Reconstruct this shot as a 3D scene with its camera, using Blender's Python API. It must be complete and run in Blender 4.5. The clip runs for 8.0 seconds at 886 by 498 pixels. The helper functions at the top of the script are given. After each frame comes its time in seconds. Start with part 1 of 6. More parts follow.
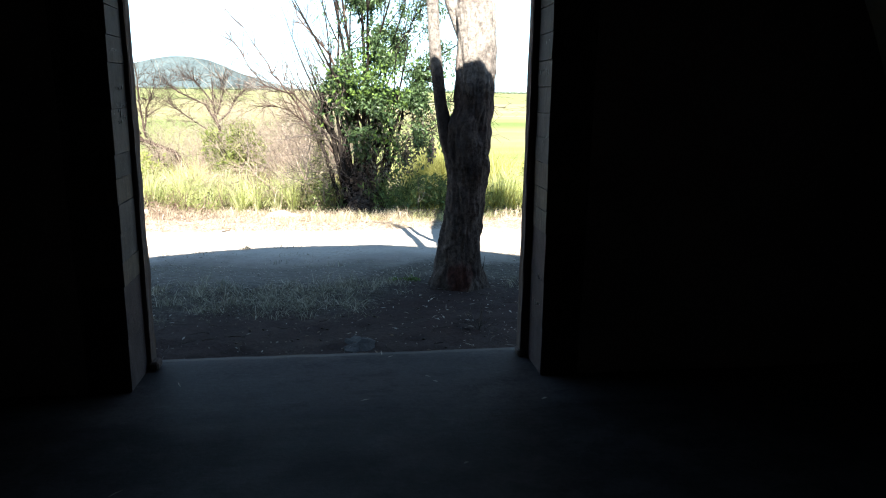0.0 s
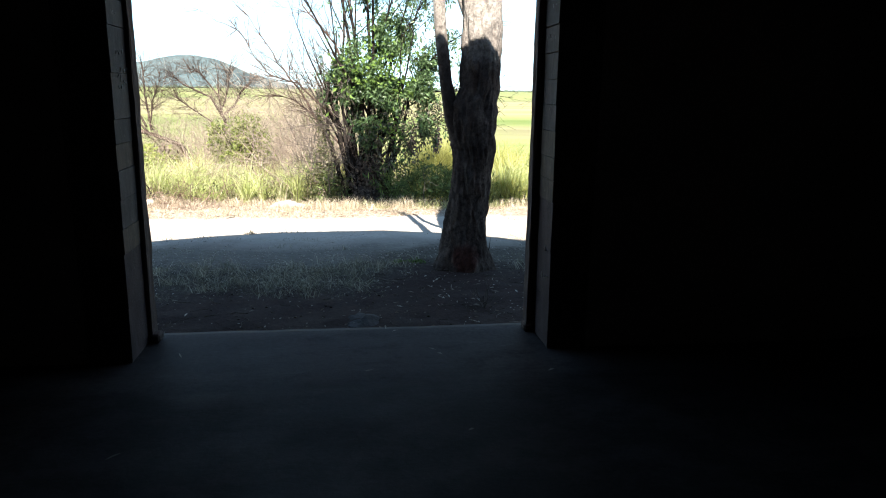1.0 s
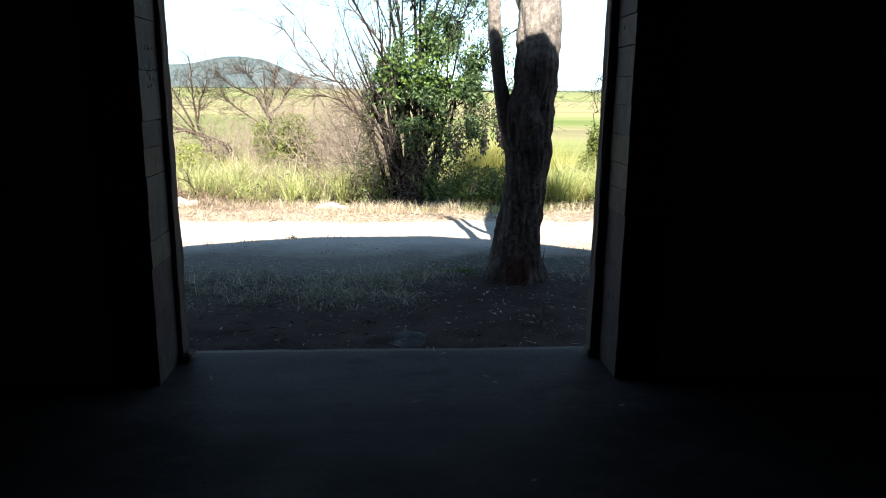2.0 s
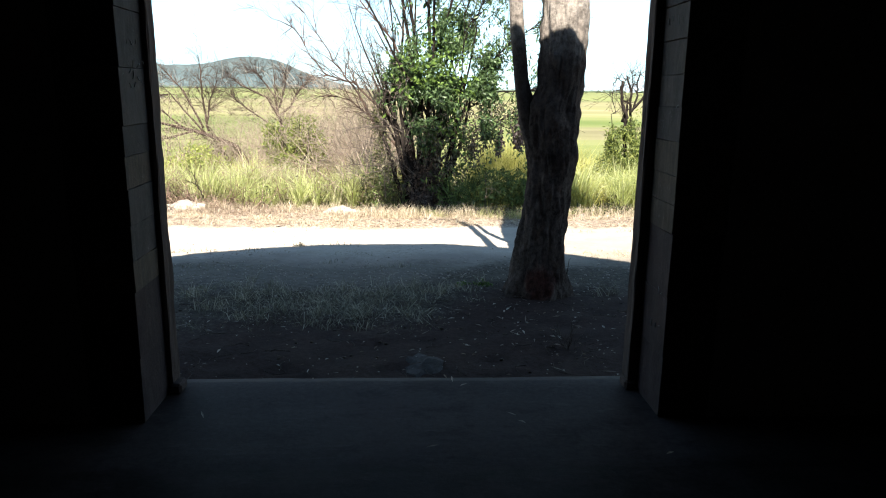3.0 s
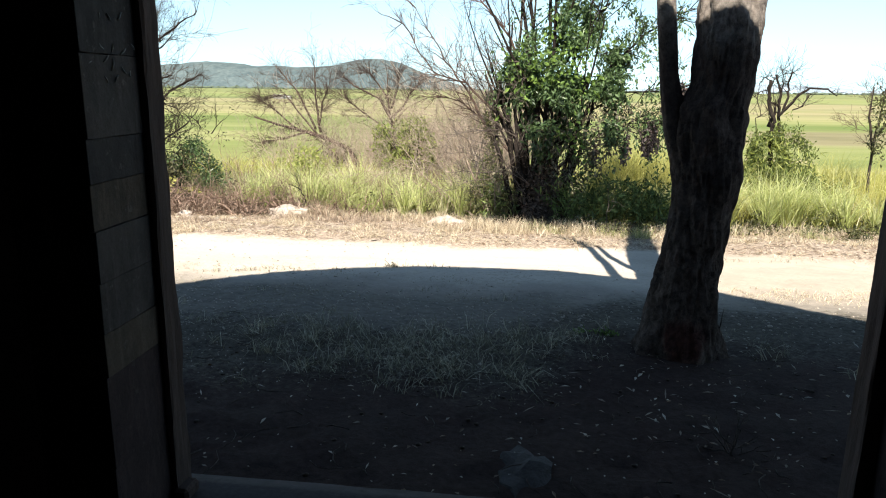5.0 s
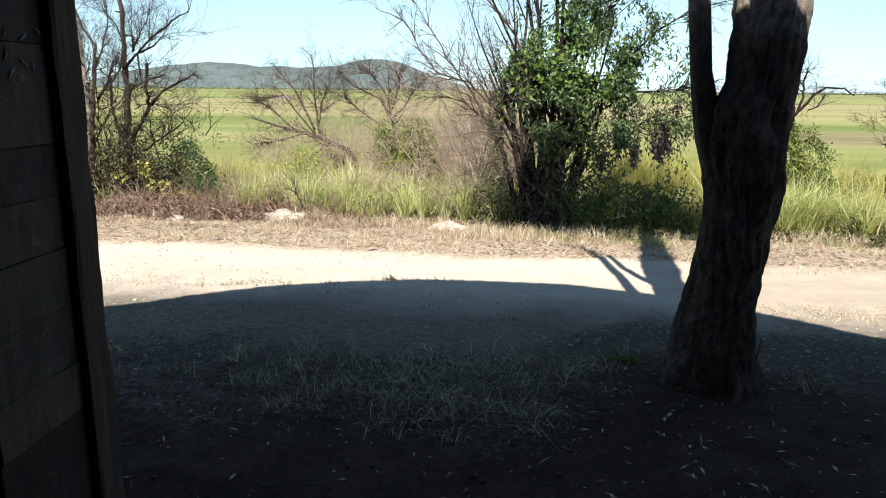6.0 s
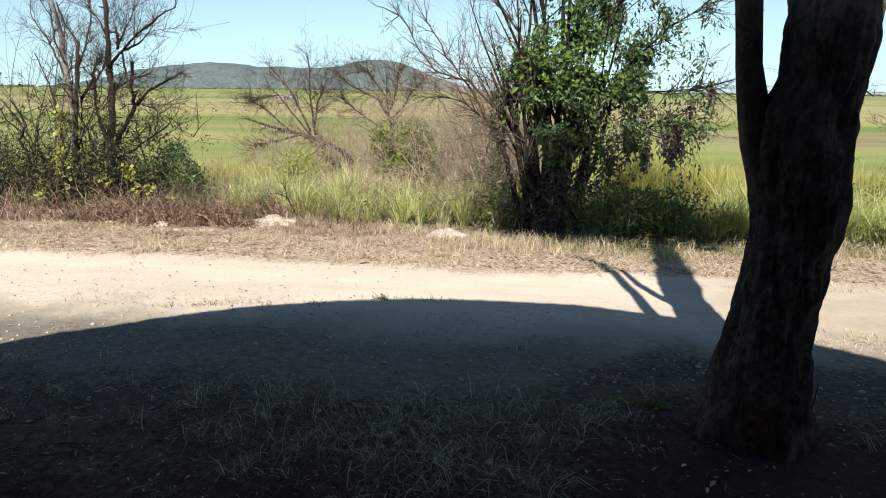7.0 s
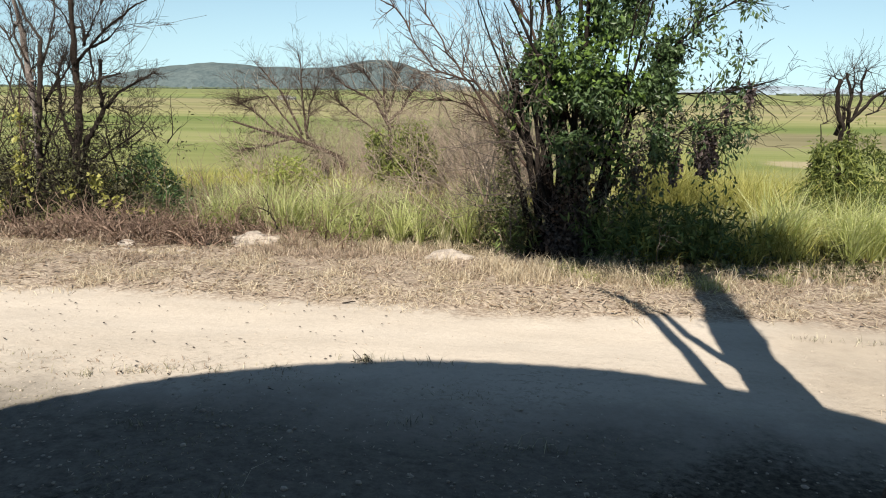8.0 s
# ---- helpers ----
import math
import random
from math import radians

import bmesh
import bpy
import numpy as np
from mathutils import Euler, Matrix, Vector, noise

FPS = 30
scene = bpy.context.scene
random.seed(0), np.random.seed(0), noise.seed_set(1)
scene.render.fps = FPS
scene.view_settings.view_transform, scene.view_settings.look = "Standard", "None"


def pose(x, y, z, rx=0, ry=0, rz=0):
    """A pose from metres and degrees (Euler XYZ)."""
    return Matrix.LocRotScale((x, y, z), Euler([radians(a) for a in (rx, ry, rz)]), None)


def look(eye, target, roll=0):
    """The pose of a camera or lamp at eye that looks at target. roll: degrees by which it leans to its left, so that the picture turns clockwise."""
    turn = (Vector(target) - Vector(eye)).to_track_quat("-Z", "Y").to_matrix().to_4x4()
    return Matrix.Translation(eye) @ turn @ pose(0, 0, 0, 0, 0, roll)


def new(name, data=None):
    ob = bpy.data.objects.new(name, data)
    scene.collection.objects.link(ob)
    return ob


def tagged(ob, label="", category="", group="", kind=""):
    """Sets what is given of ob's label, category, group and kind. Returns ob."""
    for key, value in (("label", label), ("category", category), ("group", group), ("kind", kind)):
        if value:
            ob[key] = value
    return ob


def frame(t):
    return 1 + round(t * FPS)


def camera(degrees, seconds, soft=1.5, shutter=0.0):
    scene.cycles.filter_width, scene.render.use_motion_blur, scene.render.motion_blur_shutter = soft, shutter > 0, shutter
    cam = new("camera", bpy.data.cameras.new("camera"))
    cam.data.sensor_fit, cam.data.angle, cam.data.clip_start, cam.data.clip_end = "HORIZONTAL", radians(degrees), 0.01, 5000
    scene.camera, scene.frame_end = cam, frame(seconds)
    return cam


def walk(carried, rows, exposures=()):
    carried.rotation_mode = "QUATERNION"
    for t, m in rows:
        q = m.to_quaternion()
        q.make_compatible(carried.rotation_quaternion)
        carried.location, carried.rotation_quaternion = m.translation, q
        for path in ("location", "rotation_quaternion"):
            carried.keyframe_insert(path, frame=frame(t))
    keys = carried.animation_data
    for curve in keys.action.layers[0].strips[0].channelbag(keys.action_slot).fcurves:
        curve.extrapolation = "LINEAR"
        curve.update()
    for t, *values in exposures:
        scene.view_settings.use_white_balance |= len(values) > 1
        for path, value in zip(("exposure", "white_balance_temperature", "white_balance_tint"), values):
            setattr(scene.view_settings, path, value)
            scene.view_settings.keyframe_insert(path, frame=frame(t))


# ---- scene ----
# The camera: a gimbal carried out through the doorway. Rows: seconds, x, y, z, yaw, pitch, roll.
cam = camera(65.9, 8.0, soft=1.05)
ROWS = [
    (0.0, 0.687, 0.454, 1.709, -7.66, -13.02, -0.81),
    (0.1, 0.687, 0.451, 1.670, -7.60, -13.04, -0.80),
    (0.2, 0.688, 0.448, 1.630, -7.54, -13.07, -0.78),
    (0.3, 0.688, 0.446, 1.591, -7.48, -13.09, -0.77),
    (0.4, 0.689, 0.443, 1.559, -7.42, -13.10, -0.75),
    (0.5, 0.689, 0.441, 1.536, -7.37, -13.12, -0.74),
    (0.7, 0.692, 0.453, 1.531, -7.29, -13.13, -0.75),
    (1.0, 0.699, 0.484, 1.528, -7.17, -13.14, -0.75),
    (1.2, 0.699, 0.543, 1.522, -7.13, -13.15, -0.74),
    (1.3, 0.698, 0.578, 1.519, -4.98, -13.14, -0.72),
    (1.4, 0.698, 0.623, 1.517, -4.34, -13.15, -0.71),
    (1.5, 0.696, 0.671, 1.515, -4.22, -13.16, -0.69),
    (2.2, 0.667, 1.001, 1.519, -3.33, -13.17, -0.66),
    (2.8, 0.654, 1.272, 1.519, -2.74, -13.18, -0.67),
    (3.0, 0.656, 1.342, 1.517, -2.59, -13.17, -0.65),
    (3.1, 0.657, 1.378, 1.513, -2.15, -13.17, -0.65),
    (3.2, 0.657, 1.416, 1.509, 0.80, -13.17, -0.63),
    (3.3, 0.658, 1.456, 1.504, 2.69, -13.16, -0.61),
    (3.4, 0.658, 1.496, 1.500, 2.87, -13.16, -0.60),
    (3.5, 0.660, 1.537, 1.497, 2.89, -13.16, -0.59),
    (4.0, 0.673, 1.771, 1.495, 3.04, -13.21, -0.61),
    (4.5, 0.691, 2.107, 1.493, 3.21, -13.18, -0.68),
    (4.6, 0.692, 2.183, 1.495, 3.26, -13.18, -0.67),
    (4.7, 0.692, 2.259, 1.496, 3.81, -13.18, -0.66),
    (4.8, 0.692, 2.335, 1.498, 5.98, -13.19, -0.63),
    (4.9, 0.692, 2.410, 1.501, 6.97, -13.19, -0.61),
    (5.0, 0.692, 2.484, 1.501, 7.05, -13.18, -0.60),
    (5.2, 0.683, 2.629, 1.502, 7.16, -13.19, -0.58),
    (5.8, 0.649, 2.926, 1.495, 7.25, -13.17, -0.54),
    (6.5, 0.607, 3.225, 1.489, 7.27, -13.15, -0.52),
    (7.0, 0.585, 3.651, 1.478, 7.34, -13.12, -0.61),
    (7.5, 0.529, 4.315, 1.477, 7.43, -13.05, -0.64),
    (8.0, 0.422, 4.964, 1.496, 7.47, -13.10, -0.63),
]
EXPOSURES = [(0.0, 2.25, 6500, 10), (1.0, 2.0, 6550, 10), (3.0, 1.72, 6750, 10), (5.0, 1.37, 6800, 10), (6.5, 1.02, 6800, 10), (8.0, 0.70, 6900, 10)]
walk(cam, [(t, pose(x, y, z, 90 + pitch, roll, yaw)) for t, x, y, z, yaw, pitch, roll in ROWS], EXPOSURES)

# Daylight: a high sun behind the shed and a clear sky.
SUN_WAY = Vector((0.05, 1.0, -1.035)).normalized()
world = bpy.data.worlds.new("sky")
scene.world = world
world.use_nodes = True
wn = world.node_tree.nodes
sky = wn.new("ShaderNodeTexSky")
sky.sky_type, sky.sun_disc = "NISHITA", False
sky.sun_elevation, sky.sun_rotation = radians(45.95), radians(183)
sky.air_density, sky.dust_density, sky.ozone_density = 0.55, 0.0, 1.0
wn["Background"].inputs["Strength"].default_value = 0.076
tint = wn.new("ShaderNodeMix")
tint.data_type, tint.blend_type = "RGBA", "MULTIPLY"
tint.inputs[0].default_value, tint.inputs[7].default_value = 1.0, (1.0, 1.065, 0.95, 1)
world.node_tree.links.new(sky.outputs[0], tint.inputs[6])
world.node_tree.links.new(tint.outputs[2], wn["Background"].inputs["Color"])
# a clear, dry sky: little whitening towards the horizon
dome, parts_of, join = wn.new("ShaderNodeTexCoord"), wn.new("ShaderNodeSeparateXYZ"), wn.new("ShaderNodeCombineXYZ")
world.node_tree.links.new(dome.outputs["Generated"], parts_of.inputs[0])
height = parts_of.outputs[2]
for op, amount in (("MAXIMUM", 0.0), ("POWER", 1.5), ("MULTIPLY_ADD", 0.95)):
    turn = wn.new("ShaderNodeMath")
    turn.operation, turn.inputs[1].default_value, turn.inputs[2].default_value = op, amount, 0.048
    world.node_tree.links.new(height, turn.inputs[0])
    height = turn.outputs[0]
for k in (0, 1):
    world.node_tree.links.new(parts_of.outputs[k], join.inputs[k])
world.node_tree.links.new(height, join.inputs[2])
world.node_tree.links.new(join.outputs[0], sky.inputs[0])
sun = new("sun", bpy.data.lights.new("sun", "SUN"))
sun.data.energy, sun.data.angle, sun.data.color = 5.0, radians(0.53), (1.0, 0.95, 0.87)
sun.matrix_world = look((0, -30, 30), Vector((0, -30, 30)) + SUN_WAY)


# ---- materials ----
def shade(name, rough=0.9, spec=0.3):
    """A node material, its nodes, its links and its main shader."""
    m = bpy.data.materials.new(name)
    m.use_nodes = True
    n, l = m.node_tree.nodes, m.node_tree.links
    b = n["Principled BSDF"]
    b.inputs["Roughness"].default_value = rough
    b.inputs["Specular IOR Level"].default_value = spec
    return m, n, l, b


def noise_of(n, l, scale, detail=6, rough=0.6, stretch=(1, 1, 1), coords=None):
    if coords is None:
        coords = n.new("ShaderNodeTexCoord").outputs["Object"]
    mp = n.new("ShaderNodeMapping")
    mp.inputs["Scale"].default_value = stretch
    l.new(coords, mp.inputs["Vector"])
    t = n.new("ShaderNodeTexNoise")
    t.inputs["Scale"].default_value, t.inputs["Detail"].default_value, t.inputs["Roughness"].default_value = scale, detail, rough
    l.new(mp.outputs[0], t.inputs["Vector"])
    return t.outputs["Fac"]


def ramp(n, l, fac, *stops):
    r = n.new("ShaderNodeValToRGB")
    e = r.color_ramp.elements
    while len(e) < len(stops):
        e.new(0.5)
    for el, (p, c) in zip(e, stops):
        el.position, el.color = p, (*c, 1)
    l.new(fac, r.inputs[0])
    return r.outputs[0]


def mix(n, l, fac, a, b, mode="MIX"):
    m = n.new("ShaderNodeMix")
    m.data_type, m.blend_type = "RGBA", mode
    for value, socket in ((fac, m.inputs[0]), (a, m.inputs[6]), (b, m.inputs[7])):
        if hasattr(value, "links"):
            l.new(value, socket)
        elif isinstance(value, tuple):
            socket.default_value = (*value, 1)
        else:
            socket.default_value = value
    return m.outputs[2]


def calc(n, l, op, a, b=0.0):
    m = n.new("ShaderNodeMath")
    m.operation = op
    for value, socket in ((a, m.inputs[0]), (b, m.inputs[1])):
        if hasattr(value, "links"):
            l.new(value, socket)
        else:
            socket.default_value = value
    return m.outputs[0]


def step(n, l, value, lo, hi):
    m = n.new("ShaderNodeMapRange")
    m.interpolation_type = "SMOOTHSTEP"
    m.inputs[1].default_value, m.inputs[2].default_value = lo, hi
    l.new(value, m.inputs[0])
    return m.outputs[0]


def bump(n, l, b, height, strength, distance):
    u = n.new("ShaderNodeBump")
    u.inputs["Strength"].default_value, u.inputs["Distance"].default_value = strength, distance
    l.new(height, u.inputs["Height"])
    l.new(u.outputs[0], b.inputs["Normal"])


def plain_material(name, dark, light, scale=6.0, rough=0.9, relief=0.3, depth=0.01, stretch=(1, 1, 1), fine=40.0, spec=0.3):
    """Two tones broken up at two scales, with relief."""
    m, n, l, b = shade(name, rough, spec)
    big = noise_of(n, l, scale, 5, 0.6, stretch)
    small = noise_of(n, l, fine, 8, 0.7, stretch)
    c = ramp(n, l, big, (0.3, dark), (0.7, light))
    c = mix(n, l, 0.35, c, ramp(n, l, small, (0.3, tuple(v * 0.5 for v in dark)), (0.7, tuple(min(1, v * 1.25) for v in light))))
    l.new(c, b.inputs["Base Color"])
    bump(n, l, b, calc(n, l, "ADD", small, big), relief, depth)
    return m


def leafy(name, *colours, through_light=0.35, rough=0.55):
    """Leaves or blades: each island takes its own tone; some light passes through."""
    m, n, l, b = shade(name, rough, 0.35)
    island = n.new("ShaderNodeNewGeometry").outputs["Random Per Island"]
    count = len(colours)
    c = ramp(n, l, island, *[(i / max(1, count - 1), col) for i, col in enumerate(colours)])
    patch = noise_of(n, l, 1.6, 3)
    c = mix(n, l, 0.25, c, mix(n, l, patch, tuple(v * 0.6 for v in colours[0]), tuple(min(1, v * 1.2) for v in colours[-1])))
    l.new(c, b.inputs["Base Color"])
    t = n.new("ShaderNodeBsdfTranslucent")
    l.new(c, t.inputs["Color"])
    s = n.new("ShaderNodeMixShader")
    s.inputs[0].default_value = through_light
    l.new(b.outputs[0], s.inputs[1])
    l.new(t.outputs[0], s.inputs[2])
    l.new(s.outputs[0], n["Material Output"].inputs["Surface"])
    return m


def ground_material():
    m, n, l, b = shade("earth", 0.95, 0.15)
    place = n.new("ShaderNodeNewGeometry").outputs["Position"]
    xyz = n.new("ShaderNodeSeparateXYZ")
    l.new(place, xyz.inputs[0])
    x, y = xyz.outputs[0], xyz.outputs[1]
    wander = noise_of(n, l, 0.9, 5, 0.65, coords=place)
    fine = noise_of(n, l, 26, 8, 0.7, coords=place)
    mid = noise_of(n, l, 5, 6, 0.65, coords=place)
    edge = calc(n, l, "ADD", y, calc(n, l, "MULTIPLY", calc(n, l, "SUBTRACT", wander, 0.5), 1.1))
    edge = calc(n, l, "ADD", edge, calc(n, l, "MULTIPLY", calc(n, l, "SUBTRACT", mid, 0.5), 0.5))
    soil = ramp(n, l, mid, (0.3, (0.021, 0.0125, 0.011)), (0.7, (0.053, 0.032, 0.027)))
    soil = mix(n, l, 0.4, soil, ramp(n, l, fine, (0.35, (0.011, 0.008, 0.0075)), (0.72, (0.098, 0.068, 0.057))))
    tracks = noise_of(n, l, 1.2, 6, 0.6, (0.25, 1.6, 1), place)
    dirt = ramp(n, l, tracks, (0.3, (0.43, 0.375, 0.315)), (0.7, (0.57, 0.508, 0.437)))
    dirt = mix(n, l, 0.25, dirt, ramp(n, l, fine, (0.3, (0.32, 0.27, 0.222)), (0.6, (0.57, 0.508, 0.43))))
    dull = step(n, l, calc(n, l, "ADD", x, calc(n, l, "MULTIPLY", wander, 0.8)), 2.2, 3.0)
    dirt = mix(n, l, calc(n, l, "MULTIPLY", dull, 0.65), dirt, ramp(n, l, mid, (0.3, (0.28, 0.235, 0.185)), (0.7, (0.40, 0.34, 0.27))))
    crumbs = noise_of(n, l, 16, 8, 0.8, (0.9, 1.1, 1), place)
    # Dark crumbs, massed on the near side to help paint its shade.
    uneven = calc(n, l, "MULTIPLY", step(n, l, crumbs, 0.50, 0.62), calc(n, l, "ADD", 0.15, calc(n, l, "MULTIPLY", step(n, l, wander, 0.45, 0.62), 0.5)))
    dirt = mix(n, l, calc(n, l, "MULTIPLY", uneven, step(n, l, y, 9.9, 8.8)), dirt, (0.22, 0.19, 0.15))
    straw = ramp(n, l, mid, (0.3, (0.25, 0.185, 0.135)), (0.7, (0.49, 0.405, 0.32)))
    straw = mix(n, l, 0.5, straw, ramp(n, l, fine, (0.42, (0.07, 0.043, 0.033)), (0.60, (0.64, 0.55, 0.44))))
    straw = mix(n, l, ramp(n, l, crumbs, (0.52, (0, 0, 0)), (0.62, (0.55, 0.55, 0.55))), straw, (0.16, 0.105, 0.072))
    bank = ramp(n, l, wander, (0.35, (0.045, 0.045, 0.02)), (0.7, (0.12, 0.105, 0.055)))
    strips = noise_of(n, l, 0.012, 6, 0.6, (0.3, 1.0, 1), place)
    blotch = noise_of(n, l, 0.11, 6, 0.65, (0.4, 1.0, 1), place)
    far = calc(n, l, "LOGARITHM", calc(n, l, "MAXIMUM", y, 1.0), 10.0)
    far = calc(n, l, "ADD", far, calc(n, l, "MULTIPLY", calc(n, l, "SUBTRACT", strips, 0.5), 0.22))
    far = calc(n, l, "DIVIDE", calc(n, l, "SUBTRACT", far, 1.5), 1.6)
    tan_c, green_c, pale_c, dark_c = (0.31, 0.25, 0.15), (0.145, 0.19, 0.055), (0.25, 0.25, 0.105), (0.075, 0.10, 0.045)
    field = ramp(n, l, far, (0.0, (0.22, 0.205, 0.085)), (0.10, (0.22, 0.225, 0.08)), (0.24, (0.15, 0.20, 0.055)), (0.31, green_c), (0.37, (0.15, 0.20, 0.05)), (0.41, pale_c), (0.46, tan_c), (0.51, (0.23, 0.22, 0.10)), (0.56, (0.33, 0.27, 0.17)), (0.62, tan_c), (0.645, dark_c), (0.665, green_c), (0.74, (0.17, 0.235, 0.06)), (0.80, (0.24, 0.25, 0.10)), (0.86, (0.14, 0.18, 0.06)))
    lines = noise_of(n, l, 0.05, 7, 0.7, (0.06, 1.0, 1), place)
    field = mix(n, l, 0.45, field, ramp(n, l, lines, (0.40, (0.085, 0.12, 0.035)), (0.5, (0.2, 0.215, 0.08)), (0.61, (0.38, 0.32, 0.19))))
    field = mix(n, l, 0.2, field, ramp(n, l, blotch, (0.35, (0.11, 0.15, 0.045)), (0.65, (0.31, 0.28, 0.14))))
    # a dull ploughed strip and a bare patch out on the plain
    off = calc(n, l, "SUBTRACT", calc(n, l, "ADD", y, calc(n, l, "MULTIPLY", calc(n, l, "SUBTRACT", blotch, 0.5), 40.0)), 88.0)
    strip = step(n, l, calc(n, l, "ABSOLUTE", off), 17.0, 9.0)
    strip = calc(n, l, "MULTIPLY", strip, step(n, l, x, 8.0, 26.0))
    field = mix(n, l, calc(n, l, "MULTIPLY", strip, 0.75), field, ramp(n, l, blotch, (0.35, (0.13, 0.105, 0.065)), (0.65, (0.24, 0.20, 0.125))))
    off = calc(n, l, "POWER", calc(n, l, "DIVIDE", calc(n, l, "SUBTRACT", x, 19.8), 2.6), 2.0)
    off = calc(n, l, "ADD", off, calc(n, l, "POWER", calc(n, l, "DIVIDE", calc(n, l, "SUBTRACT", y, 58.0), 3.0), 2.0))
    off = calc(n, l, "ADD", off, calc(n, l, "MULTIPLY", calc(n, l, "SUBTRACT", wander, 0.5), 2.4))
    field = mix(n, l, calc(n, l, "MULTIPLY", step(n, l, off, 1.3, 0.2), 0.8), field, (0.36, 0.30, 0.20))
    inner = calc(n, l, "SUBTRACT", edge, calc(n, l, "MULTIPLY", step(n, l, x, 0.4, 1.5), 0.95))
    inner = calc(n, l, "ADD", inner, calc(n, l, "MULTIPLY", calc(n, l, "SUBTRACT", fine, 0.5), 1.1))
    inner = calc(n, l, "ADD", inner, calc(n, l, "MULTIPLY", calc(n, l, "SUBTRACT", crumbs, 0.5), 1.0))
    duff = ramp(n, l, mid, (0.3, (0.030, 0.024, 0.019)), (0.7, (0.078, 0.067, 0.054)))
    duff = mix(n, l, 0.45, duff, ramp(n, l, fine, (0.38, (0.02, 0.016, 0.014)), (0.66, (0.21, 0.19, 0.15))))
    # Near side of the dirt track toned down: the shed's shade painted in.
    track_shade = ramp(n, l, crumbs, (0.36, (0.105, 0.094, 0.079)), (0.64, (0.215, 0.192, 0.163)))
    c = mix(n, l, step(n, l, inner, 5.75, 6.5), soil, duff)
    c = mix(n, l, step(n, l, inner, 6.85, 7.4), c, track_shade)
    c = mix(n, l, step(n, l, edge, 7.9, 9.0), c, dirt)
    c = mix(n, l, step(n, l, edge, 10.35, 10.7), c, straw)
    c = mix(n, l, step(n, l, edge, 13.8, 15.5), c, bank)
    c = mix(n, l, step(n, l, y, 26.0, 46.0), c, field)
    l.new(c, b.inputs["Base Color"])
    rough_ground = calc(n, l, "ADD", fine, calc(n, l, "MULTIPLY", mid, 0.6))
    bump(n, l, b, rough_ground, 0.45, 0.022)
    return m


def floor_material():
    """Trowelled concrete: cloudy grey, dark oil stains, fine scuffs; indoor shade painted inside the seam."""
    m, n, l, b = shade("stained_concrete", 0.75, 0.2)
    cloud = noise_of(n, l, 1.3, 6, 0.62)
    blot = noise_of(n, l, 2.6, 7, 0.7, (1, 1.6, 1))
    fine = noise_of(n, l, 38, 8, 0.7)
    scuff = noise_of(n, l, 9, 8, 0.75, (0.5, 2.5, 1))
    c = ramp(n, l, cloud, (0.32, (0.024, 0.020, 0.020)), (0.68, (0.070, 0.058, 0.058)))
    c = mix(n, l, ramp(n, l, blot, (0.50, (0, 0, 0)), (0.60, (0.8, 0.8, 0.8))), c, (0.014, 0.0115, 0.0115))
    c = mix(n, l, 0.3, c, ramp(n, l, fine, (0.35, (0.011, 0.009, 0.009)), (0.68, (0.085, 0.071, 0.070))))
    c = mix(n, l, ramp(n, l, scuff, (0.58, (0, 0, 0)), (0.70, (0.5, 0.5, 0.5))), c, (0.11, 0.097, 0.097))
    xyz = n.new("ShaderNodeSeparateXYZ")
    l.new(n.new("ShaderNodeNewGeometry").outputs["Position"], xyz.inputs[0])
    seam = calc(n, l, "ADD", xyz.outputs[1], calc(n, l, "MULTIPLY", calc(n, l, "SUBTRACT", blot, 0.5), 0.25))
    # Inside the seam the colour is cut low, painting in the indoor shade.
    floor_shade = ramp(n, l, blot, (0.42, (0.004, 0.0027, 0.0027)), (0.5, (0.0125, 0.0095, 0.0092)), (0.62, (0.030, 0.0235, 0.0225)))
    floor_shade = mix(n, l, 0.35, floor_shade, ramp(n, l, fine, (0.35, (0.003, 0.0022, 0.0022)), (0.68, (0.034, 0.027, 0.026))))
    c = mix(n, l, step(n, l, seam, 3.84, 3.98), floor_shade, c)
    l.new(c, b.inputs["Base Color"])
    l.new(calc(n, l, "ADD", 0.55, calc(n, l, "MULTIPLY", cloud, 0.45)), b.inputs["Roughness"])
    bump(n, l, b, calc(n, l, "ADD", fine, calc(n, l, "MULTIPLY", scuff, 0.6)), 0.3, 0.006)
    return m


